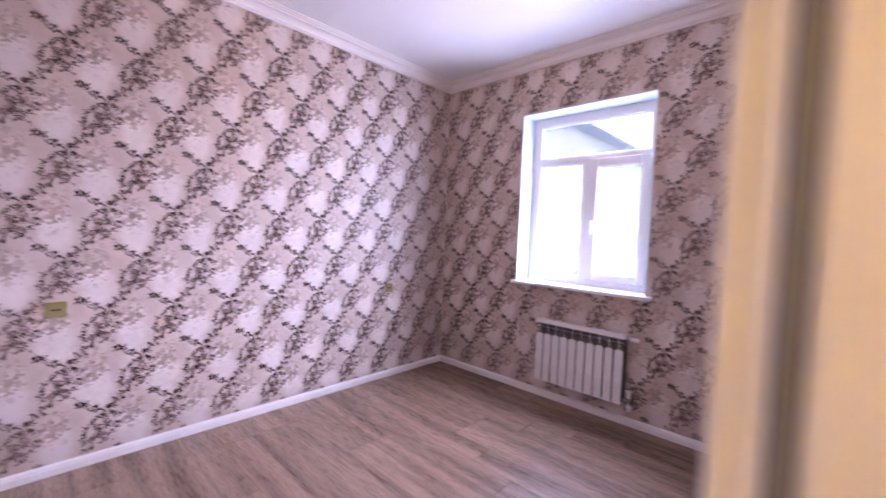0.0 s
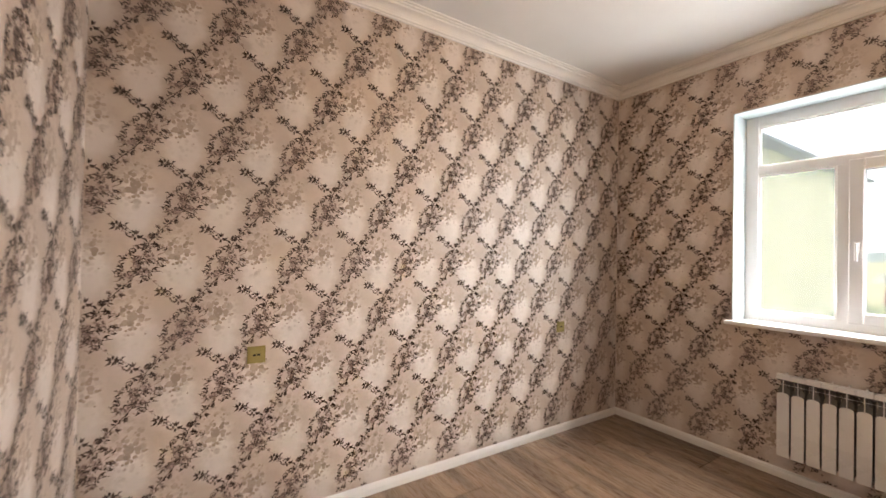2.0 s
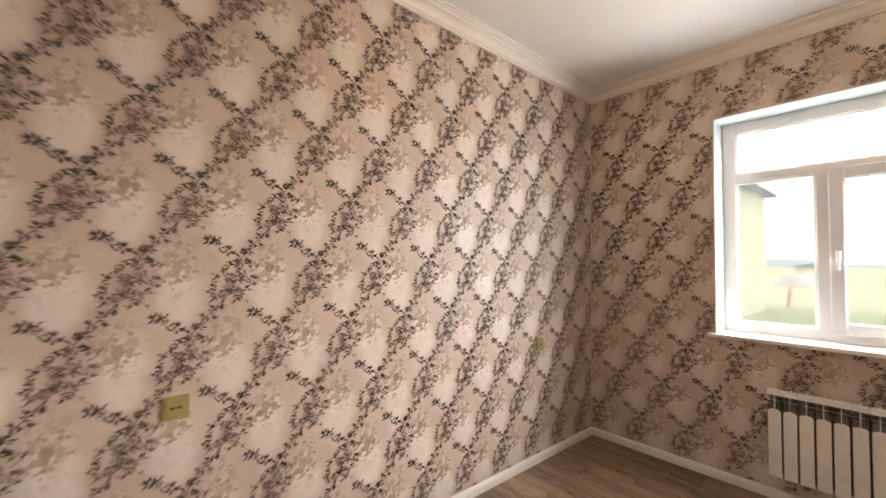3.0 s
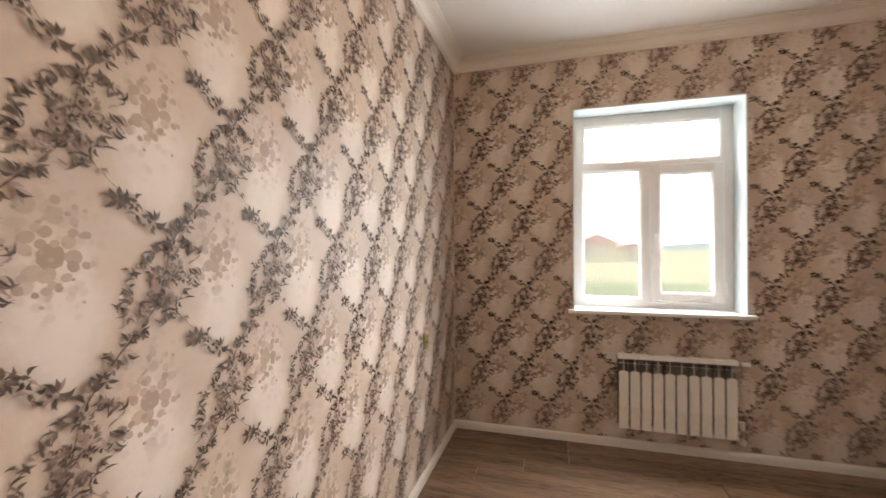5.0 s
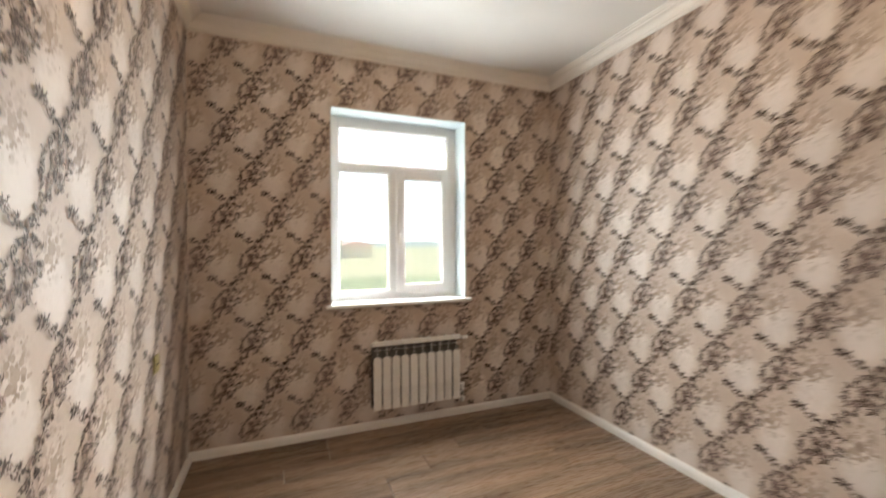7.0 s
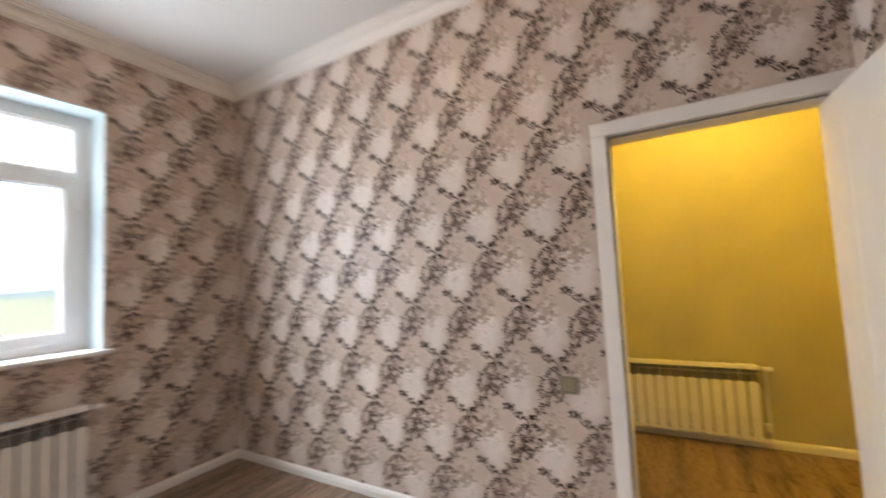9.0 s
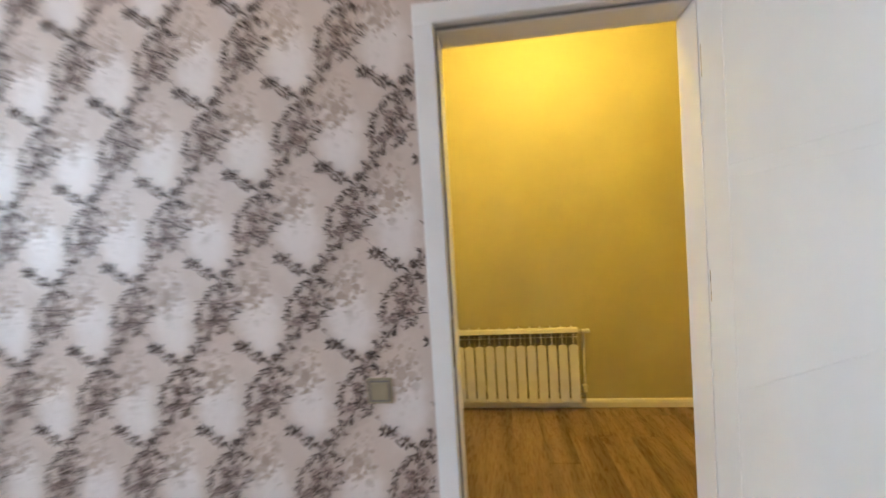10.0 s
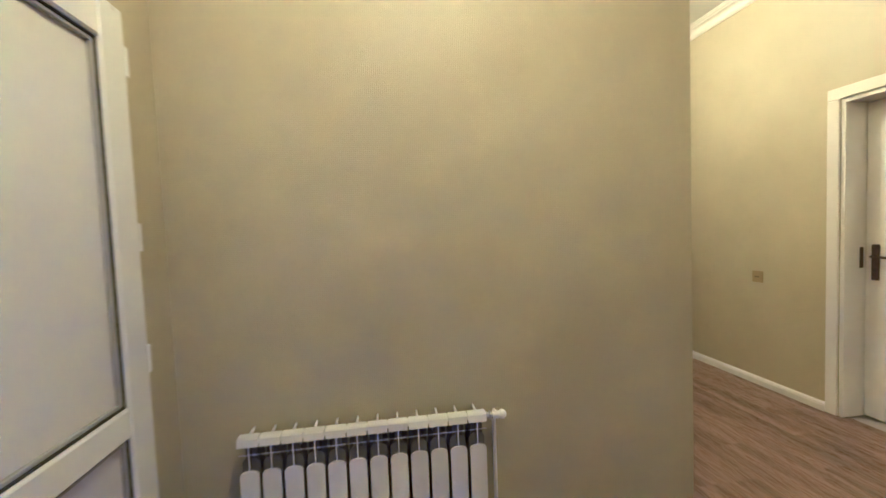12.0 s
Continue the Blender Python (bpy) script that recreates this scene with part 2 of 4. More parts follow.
BEAD = painted("bead_shade_and_pane_grey", (0.38, 0.375, 0.37), 0.4, 60, 0.05)
# dark tone: painted shade inside the radiator fins; also the switch's seam
FIN_SHADE_SEAM = painted("dark_fin_shade_and_seam", (0.17, 0.16, 0.15), 0.6, 60, 0.1)
OLIVE = painted("olive_gold_socket_plastic", (0.30, 0.245, 0.085), 0.35, 90, 0.05)
BEIGE_SWITCH = painted("beige_switch_plastic", (0.30, 0.25, 0.16), 0.35, 90, 0.05)
DARK = painted("dark_slot", (0.05, 0.045, 0.03), 0.6)
BRASS = metal_material("polished_brass", (0.62, 0.44, 0.14), 0.28)
BRONZE = metal_material("dark_bronze", (0.14, 0.10, 0.07), 0.42)
STEEL = metal_material("zinc_steel", (0.55, 0.54, 0.52), 0.35)
RENDER_YELLOW = painted("yellow_house_render", (0.80, 0.76, 0.56), 0.9, 30, 0.3, 0.06, 0.0)
ROOF_BLUE = painted("blue_grey_roof_sheet", (0.09, 0.15, 0.23), 0.5, 20, 0.1)
ROOF_RED = painted("red_roof_sheet", (0.62, 0.27, 0.24), 0.6, 20, 0.1)
WHITE_RENDER = painted("pale_house_render", (0.78, 0.69, 0.46), 0.9, 20, 0.2)
RED_PAINT = painted("red_gate_paint", (0.55, 0.22, 0.18), 0.5, 30, 0.1)
HILL = painted("hazy_hill_scrub", (0.22, 0.27, 0.25), 0.95, 1, 0.2)
FOAM = painted("white_mounting_foam", (0.74, 0.70, 0.60), 0.85, 180, 0.5)


# ---- mesh helpers ----
def mesh_of(bm, *mats):
    me = bpy.data.meshes.new("mesh")
    bm.to_mesh(me)
    bm.free()
    for m in mats:
        me.materials.append(m)
    return me


def part(name, bm, mat, parent=None, label="", at=None):
    """One mesh object under a thing or under a part."""
    me = bm if isinstance(bm, bpy.types.Mesh) else mesh_of(bm, *(mat if isinstance(mat, (list, tuple)) else [mat]))
    me.name = name
    ob = new(name, me)
    if at is not None:
        ob.matrix_basis = at
    ob.parent = parent
    if label:
        tagged(ob, label)
    return ob


def thing(name, m, label, category, group="", kind=""):
    ob = new(name)
    ob.matrix_basis = m
    return tagged(ob, label, category, group, kind)


def box(bm, a, b, bevel=0.0, seg=1):
    """A box between two corners added to bm, with bevelled edges."""
    lo = [min(p, q) for p, q in zip(a, b)]
    hi = [max(p, q) for p, q in zip(a, b)]
    vs = [bm.verts.new((x, y, z)) for x in (lo[0], hi[0]) for y in (lo[1], hi[1]) for z in (lo[2], hi[2])]
    fs = [bm.faces.new([vs[i] for i in f]) for f in ((0, 1, 3, 2), (4, 6, 7, 5), (0, 4, 5, 1), (2, 3, 7, 6), (0, 2, 6, 4), (1, 5, 7, 3))]
    if bevel:
        es = list({e for f in fs for e in f.edges})
        bmesh.ops.bevel(bm, geom=es, offset=bevel, segments=seg, affect="EDGES", profile=0.5)
    return bm


def boxed(a, b, bevel=0.0, seg=1):
    return box(bmesh.new(), a, b, bevel, seg)


def cyl(bm, p, q, r, n=16, r2=None):
    """A capped cylinder or cone from p to q added to bm."""
    p, q = Vector(p), Vector(q)
    d = q - p
    m = Matrix.Translation((p + q) / 2) @ d.to_track_quat("Z", "Y").to_matrix().to_4x4()
    bmesh.ops.create_cone(bm, cap_ends=True, segments=n, radius1=r, radius2=r if r2 is None else r2, depth=d.length, matrix=m)
    return bm


def prism(bm, points, z0, z1, axis="z"):
    """A plane outline pushed from z0 to z1 along an axis. Points are (a, b) in the other two axes in order."""
    def at(p, z):
        return {"z": (p[0], p[1], z), "y": (p[0], z, p[1]), "x": (z, p[0], p[1])}[axis]
    lo = [bm.verts.new(at(p, z0)) for p in points]
    hi = [bm.verts.new(at(p, z1)) for p in points]
    n = len(points)
    bm.faces.new(lo), bm.faces.new(hi)
    for i in range(n):
        bm.faces.new((lo[i], lo[(i + 1) % n], hi[(i + 1) % n], hi[i]))
    bmesh.ops.recalc_face_normals(bm, faces=bm.faces)
    return bm


def tube(bm, points, r, n=10):
    """A round bar through points with mitred bends."""
    rings = []
    for i, p in enumerate(points):
        p = Vector(p)
        a = Vector(points[max(0, i - 1)])
        b = Vector(points[min(len(points) - 1, i + 1)])
        q = (b - a).to_track_quat("Z", "Y")
        rings.append([bm.verts.new(p + q @ Vector((r * math.cos(t), r * math.sin(t), 0))) for t in (2 * math.pi * j / n for j in range(n))])
    for s, t in zip(rings, rings[1:]):
        for j in range(n):
            bm.faces.new((s[j], s[(j + 1) % n], t[(j + 1) % n], t[j]))
    bm.faces.new(rings[0]), bm.faces.new(rings[-1])
    bmesh.ops.recalc_face_normals(bm, faces=bm.faces)
    return bm


def frame_of(bm, x0, x1, z0, z1, width, y0, y1, bevel=0.004):
    """A picture frame in the xz plane made of four bars."""
    box(bm, (x0, y0, z0), (x0 + width, y1, z1), bevel)
    box(bm, (x1 - width, y0, z0), (x1, y1, z1), bevel)
    box(bm, (x0 + width, y0, z1 - width), (x1 - width, y1, z1), bevel)
    box(bm, (x0 + width, y0, z0), (x1 - width, y1, z0 + width), bevel)
    return bm


# ---- structure ----
ROOM_X, ROOM_Y = 3.205, -4.06
CORNICE_Z, CEIL_Z = 3.145, 3.235
HALL_W, HALL_E, HALL_N, HALL_TURN, HALL_S, HALL_END = 3.375, 5.065, -2.675, -4.91, -6.56, 8.8
DOOR_N, DOOR_S, DOOR_TOP = -3.118, -3.985, 2.135
WIN_L, WIN_R, WIN_B, WIN_T = 1.018, 2.238, 1.082, 2.72
# where a motif of the paper sits on each wall: distance along the wall, height
PHASE = {"west": (-3.08, 1.600), "north": (0.4425, 1.604), "east": (2.4375, 1.600), "south": (-1.2, 1.600)}
ALONG = {"west": (0, 1), "north": (1, 0), "east": (0, -1), "south": (-1, 0)}


def wall(name, boxes, papers, label, mats=(BARE, PAPER, HALL_PAPER)):
    """A wall of boxes. papers: rows of (inward normal, slot, side or None) that say which faces carry which paper."""
    bm = bmesh.new()
    for a, b in boxes:
        box(bm, a, b)
    layer = bm.loops.layers.uv.new("paper")
    for f in bm.faces:
        f.normal_update()
        for n, slot, side in papers:
            if f.normal.dot(Vector(n)) > 0.9:
                f.material_index = slot
                for lp in f.loops:
                    x, y, z = lp.vert.co
                    if side:
                        s, (u0, v0) = ALONG[side], PHASE[side]
                        lp[layer].uv = (x * s[0] + y * s[1] - u0, z - v0)
                    else:
                        lp[layer].uv = (x + y, z)
    bmesh.ops.recalc_face_normals(bm, faces=bm.faces)
    ob = new(name, mesh_of(bm, *mats))
    return tagged(ob, label, "wall", kind="structure")


FLORAL = "wall papered in beige floral trellis wallpaper"
wall_west = wall("wall_west", [((-0.3, ROOM_Y, 0), (0, 0, 3.3))], [((1, 0, 0), 1, "west")], FLORAL)
wall_north = wall("wall_north", [((-0.3, 0, 0), (WIN_L, 0.38, 3.3)), ((WIN_R, 0, 0), (ROOM_X + 0.17, 0.38, 3.3)), ((WIN_L, 0, 0), (WIN_R, 0.38, WIN_B - 0.03)), ((WIN_L, 0, WIN_T), (WIN_R, 0.38, 3.3))], [((0, -1, 0), 1, "north")], "papered wall with a window opening above a radiator")
wall_south = wall("wall_south", [((-0.3, ROOM_Y - 0.15, 0), (ROOM_X, ROOM_Y, 3.3))], [((0, 1, 0), 1, "south")], FLORAL)
wall_east = wall("wall_east", [((ROOM_X, DOOR_N + 0.03, 0), (HALL_W, 0, 3.3)), ((ROOM_X, ROOM_Y - 0.15, 0), (HALL_W, DOOR_S - 0.03, 3.3)), ((ROOM_X, DOOR_S - 0.03, DOOR_TOP + 0.03), (HALL_W, DOOR_N + 0.03, 3.3))], [((-1, 0, 0), 1, "east"), ((1, 0, 0), 2, None)], "papered partition wall with a doorway to the hall")
BEIGE = "hall wall in beige finely embossed wallpaper"
HALLMATS = (BARE, HALL_PAPER)
wall_hall_west = wall("wall_hall_west", [((HALL_W - 0.15, HALL_S, 0), (HALL_W, ROOM_Y - 0.15, 3.3))], [((1, 0, 0), 1, None)], BEIGE, HALLMATS)
PV_L, PV_R, PV_T = 3.96, 4.862, 2.15
wall_hall_north = wall("wall_hall_north", [((HALL_W, HALL_N, 0), (PV_L, HALL_N + 0.2, 3.3)), ((PV_R, HALL_N, 0), (HALL_E, HALL_N + 0.2, 3.3)), ((PV_L, HALL_N, PV_T), (PV_R, HALL_N + 0.2, 3.3))], [((0, -1, 0), 1, None)], "beige papered hall wall round a plastic entrance door", HALLMATS)
wall_hall_east = wall("wall_hall_east", [((HALL_E, HALL_TURN, 0), (HALL_E + 0.2, HALL_N + 0.2, 3.3))], [((-1, 0, 0), 1, None), ((0, -1, 0), 1, None)], BEIGE, HALLMATS)
wall_passage_north = wall("wall_passage_north", [((HALL_E + 0.2, HALL_TURN, 0), (HALL_END, HALL_TURN + 0.2, 3.3))], [((0, -1, 0), 1, None)], BEIGE, HALLMATS)
wall_passage_east = wall("wall_passage_east", [((HALL_END, HALL_S - 0.2, 0), (HALL_END + 0.2, HALL_TURN + 0.2, 3.3))], [((-1, 0, 0), 1, None)], BEIGE, HALLMATS)
FD_L, FD_R, FD_T = 4.83, 5.69, 2.165
wall_hall_south = wall("wall_hall_south", [((HALL_W - 0.15, HALL_S - 0.2, 0), (FD_L, HALL_S, 3.3)), ((FD_R, HALL_S - 0.2, 0), (HALL_END, HALL_S, 3.3)), ((FD_L, HALL_S - 0.2, FD_T), (FD_R, HALL_S, 3.3))], [((0, 1, 0), 1, None)], "beige papered hall wall with a white interior door", HALLMATS)

# unseen box added behind the hall door; blocks outdoor light at the leaf's gaps
wall("wall_behind_door", [((FD_L - 0.4, HALL_S - 1.0, 0), (FD_R + 0.4, HALL_S - 0.9, 3.3)), ((FD_L - 0.4, HALL_S - 0.9, 0), (FD_L - 0.3, HALL_S - 0.2, 3.3)), ((FD_R + 0.3, HALL_S - 0.9, 0), (FD_R + 0.4, HALL_S - 0.2, 3.3)), ((FD_L - 0.4, HALL_S - 1.0, 3.3), (FD_R + 0.4, HALL_S - 0.2, 3.4)), ((FD_L - 0.4, HALL_S - 1.0, -0.1), (FD_R + 0.4, HALL_S - 0.2, 0.0))], [], "unseen walls added behind the hall door to stop daylight leaking round it", HALLMATS)
floor = tagged(new("floor", mesh_of(boxed((-0.3, HALL_S - 0.2, -0.2), (HALL_END + 0.2, 0.38, -0.010)), BARE)), "grey-brown oak laminate floor of room and hall", "floor", kind="structure")
ceiling_1 = tagged(new("ceiling_room", mesh_of(boxed((0, ROOM_Y, CEIL_Z), (ROOM_X, 0, 3.3)), CEILING)), "smooth white ceiling of the papered room", "ceiling", kind="structure")
bm = bmesh.new()
box(bm, (HALL_W, HALL_S, CEIL_Z), (HALL_E, HALL_N, 3.3))
box(bm, (HALL_E, HALL_S, CEIL_Z), (HALL_END, HALL_TURN, 3.3))
ceiling_2 = tagged(new("ceiling_hall", mesh_of(bm, CEILING)), "smooth white ceiling of the hall", "ceiling", kind="structure")
tagged(new("roof_slab", mesh_of(boxed((-0.5, HALL_S - 0.4, 3.301), (HALL_END + 0.4, 0.5, 3.45)), BARE)), "flat roof slab over room and hall", "roof", kind="structure")


def run_profile(name, profile, a, b, inward, mat, label, category, za=0.0, cut_a=True, cut_b=True):
    """A moulding of that profile (out, up) along a wall from a to b, mitred at inner corners."""
    a, b, n = Vector((*a, 0)), Vector((*b, 0)), Vector((*inward, 0))
    d = (b - a).normalized()
    bm = bmesh.new()
    rows = []
    for end, sign, cut in ((a, 1, cut_a), (b, -1, cut_b)):
        rows.append([bm.verts.new(end + n * o + d * (sign * o if cut else 0) + Vector((0, 0, za + u))) for o, u in profile])
    k = len(profile)
    for i in range(k):
        bm.faces.new((rows[0][i], rows[0][(i + 1) % k], rows[1][(i + 1) % k], rows[1][i]))
    bm.faces.new(rows[0]), bm.faces.new(rows[1])
    bmesh.ops.recalc_face_normals(bm, faces=bm.faces)
    return tagged(new(name, mesh_of(bm, mat)), label, category, kind="structure")


CROWN = [(0, 0), (0.014, 0), (0.018, 0.010), (0.026, 0.012)] + [(0.026 + 0.044 * (1 - math.cos(t)), 0.012 + 0.046 * math.sin(t)) for t in (0.3, 0.6, 0.9, 1.2, 1.5)] + [(0.076, 0.060), (0.080, 0.070), (0.094, 0.072), (0.098, 0.080), (0.112, 0.082), (0.114, 0.090), (0, 0.090)]
SKIRT = [(0, 0), (0.022, 0), (0.022, 0.040), (0.018, 0.046), (0.018, 0.052), (0.009, 0.060), (0.004, 0.064), (0, 0.064)]
CL, BL = "white stepped foam cornice under the ceiling", "white glossy plastic skirting board"
for a, b, n in (((0, ROOM_Y), (0, 0), (1, 0)), ((0, 0), (ROOM_X, 0), (0, -1)), ((ROOM_X, 0), (ROOM_X, ROOM_Y), (-1, 0)), ((ROOM_X, ROOM_Y), (0, ROOM_Y), (0, 1))):
    run_profile("cornice", CROWN, a, b, n, CORNICE, CL, "cornice", CORNICE_Z)
for a, b, n in (((HALL_W, HALL_N), (HALL_E, HALL_N), (0, -1)), ((HALL_W, HALL_S), (HALL_W, HALL_N), (1, 0)), ((HALL_END, HALL_S), (HALL_W, HALL_S), (0, 1))):
    run_profile("cornice", CROWN, a, b, n, CORNICE, CL, "cornice", CORNICE_Z)
run_profile("cornice", CROWN, (HALL_E, HALL_N), (HALL_E, HALL_TURN), (-1, 0), CORNICE, CL, "cornice", CORNICE_Z, cut_b=False)
run_profile("cornice", CROWN, (HALL_E, HALL_TURN), (HALL_END, HALL_TURN), (0, -1), CORNICE, CL, "cornice", CORNICE_Z, cut_a=False)
for a, b, n, ca, cb in (((0, ROOM_Y), (0, 0), (1, 0), True, True), ((0, 0), (ROOM_X, 0), (0, -1), True, True), ((ROOM_X, 0), (ROOM_X, DOOR_N + 0.073), (-1, 0), True, False), ((ROOM_X, ROOM_Y), (0, ROOM_Y), (0, 1), False, True),
                        ((HALL_E, HALL_N), (HALL_E, HALL_TURN), (-1, 0), True, False), ((HALL_E, HALL_TURN), (HALL_END, HALL_TURN), (0, -1), False, True), ((HALL_END, HALL_S), (FD_R + 0.073, HALL_S), (0, 1), True, False),
                        ((FD_L - 0.073, HALL_S), (HALL_W, HALL_S), (0, 1), False, True), ((HALL_W, HALL_S), (HALL_W, DOOR_S - 0.073), (1, 0), True, False), ((HALL_W, DOOR_N + 0.073), (HALL_W, HALL_N), (1, 0), False, True), ((PV_R, HALL_N), (HALL_E, HALL_N), (0, -1), False, True)):
    run_profile("baseboard", SKIRT, a, b, n, TRIM, BL, "skirting board", 0.0, ca, cb)


# ---- window ----
def build_window():
    win = thing("window_1", pose(0, 0, 0), "white plastic window with a fixed top light and two lights below", "window", kind="structure")
    y0, y1 = 0.22, 0.29
    bm = bmesh.new()
    frame_of(bm, WIN_L - 0.01, WIN_R + 0.01, WIN_B - 0.02, WIN_T + 0.01, 0.098, y0, y1)
    box(bm, (WIN_L + 0.086, y0, 2.245), (WIN_R - 0.086, y1, 2.315), 0.004)
    box(bm, (1.566, y0, WIN_B + 0.07), (1.665, y1, 2.25), 0.004)
    part("window_frame", bm, PVC, win)
    # opening sash, proud of the frame
    bm = bmesh.new()
    frame_of(bm, 1.632, WIN_R - 0.074, WIN_B + 0.056, 2.270, 0.078, y0 - 0.022, y0 + 0.045, 0.006)
    sash = part("sash", bm, PVC, win, "white plastic opening sash")
    bm = bmesh.new()
    frame_of(bm, 1.708, WIN_R - 0.150, WIN_B + 0.132, 2.194, 0.005, y0 + 0.0, y0 + 0.02, 0.0)
    part("seal", bm, GREY_SEAL, sash)
    bm = bmesh.new()
    box(bm, (1.662, y0 - 0.034, 1.62), (1.690, y0 - 0.022, 1.70), 0.004)
    box(bm, (1.667, y0 - 0.060, 1.675), (1.685, y0 - 0.034, 1.693), 0.004)
    box(bm, (1.667, y0 - 0.062, 1.565), (1.685, y0 - 0.048, 1.693), 0.005)
    part("window_handle", bm, PVC, sash, "white lever handle turned down")
    for z in (1.25, 2.10):
        bm = bmesh.new()
        cyl(bm, (WIN_R - 0.066, y0 - 0.018, z - 0.045), (WIN_R - 0.066, y0 - 0.018, z + 0.045), 0.009, 10)
        part("hinge", bm, PVC, sash)
    for xa, xb, za, zb in ((WIN_L + 0.080, WIN_R - 0.080, 2.305, WIN_T - 0.080), (WIN_L + 0.080, 1.572, WIN_B + 0.070, 2.25)):
        bm = bmesh.new()
        frame_of(bm, xa + 0.005, xb - 0.005, za + 0.005, zb - 0.005, 0.014, y0 + 0.012, y0 + 0.03, 0.003)
        part("glazing_bead", bm, PVC, win)
    for xa, xb, za, zb in ((WIN_L + 0.03, WIN_R - 0.03, 2.30, WIN_T - 0.03), (WIN_L + 0.03, 1.62, WIN_B + 0.02, 2.26), (1.70, WIN_R - 0.140, WIN_B + 0.125, 2.20)):
        pane = part("pane", boxed((xa, y0 + 0.034, za), (xb, y0 + 0.040, zb)), GLASS, win)
        pane.visible_shadow = False
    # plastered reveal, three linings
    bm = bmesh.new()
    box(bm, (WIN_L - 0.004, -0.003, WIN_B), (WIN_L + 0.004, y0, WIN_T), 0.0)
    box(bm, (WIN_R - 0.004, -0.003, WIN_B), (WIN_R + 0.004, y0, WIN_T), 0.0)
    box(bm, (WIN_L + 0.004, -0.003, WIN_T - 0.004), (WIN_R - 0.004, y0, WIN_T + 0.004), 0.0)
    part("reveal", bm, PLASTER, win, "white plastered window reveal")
    part("window_sill", boxed((WIN_L - 0.045, -0.045, WIN_B - 0.030), (WIN_R + 0.050, y0 + 0.01, WIN_B), 0.007, 2), PVC, win, "white plastic window board with a rounded nose")
    part("outer_sill", boxed((WIN_L - 0.03, 0.29, WIN_B - 0.03), (WIN_R + 0.03, 0.46, WIN_B - 0.012), 0.004), PVC, win)


build_window()


# ---- radiators ----
def section_mesh():
    """One cast section 80 mm wide, 570 mm high, front towards -y, base at z 0."""
    bm = bmesh.new()
    arch = [(-0.034, 0.0), (0.034, 0.0), (0.034, 0.428), (0.026, 0.438), (0.012, 0.443), (-0.012, 0.443), (-0.026, 0.438), (-0.034, 0.428)]
    prism(bm, arch, -0.048, -0.040, "y")
    box(bm, (-0.0025, -0.042, 0.004), (0.0025, -0.017, 0.546))
    top = [(-0.054, 0.538), (-0.050, 0.566), (-0.036, 0.571), (-0.010, 0.571), (-0.010, 0.564), (-0.036, 0.560), (-0.046, 0.538)]
    prism(bm, top, -0.0375, 0.0375, "x")
    box(bm, (-0.004, -0.012, 0.562), (0.004, 0.040, 0.574), 0.001)
    for z in (0.035, 0.535):
        cyl(bm, (-0.04, 0.002, z), (0.04, 0.002, z), 0.021, 12)
    box(bm, (-0.038, -0.0385, 0.500), (0.038, -0.037, 0.503))
    arch2 = [(x * 0.94, 0.012 + z * 1.06) for x, z in arch]
    prism(bm, arch2, -0.022, -0.017, "y")
    box(bm, (-0.036, 0.030, 0.012), (0.036, 0.034, 0.545))
    box(bm, (-0.003, -0.017, 0.004), (0.003, 0.036, 0.546))
    box(bm, (-0.016, -0.014, 0.0), (0.016, 0.018, 0.56), 0.006)
    # inner faces take the dark material: shade between fins put into the colour
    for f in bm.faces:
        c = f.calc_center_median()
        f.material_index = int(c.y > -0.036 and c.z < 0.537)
    return mesh_of(bm, ENAMEL, FIN_SHADE_SEAM)


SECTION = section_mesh()


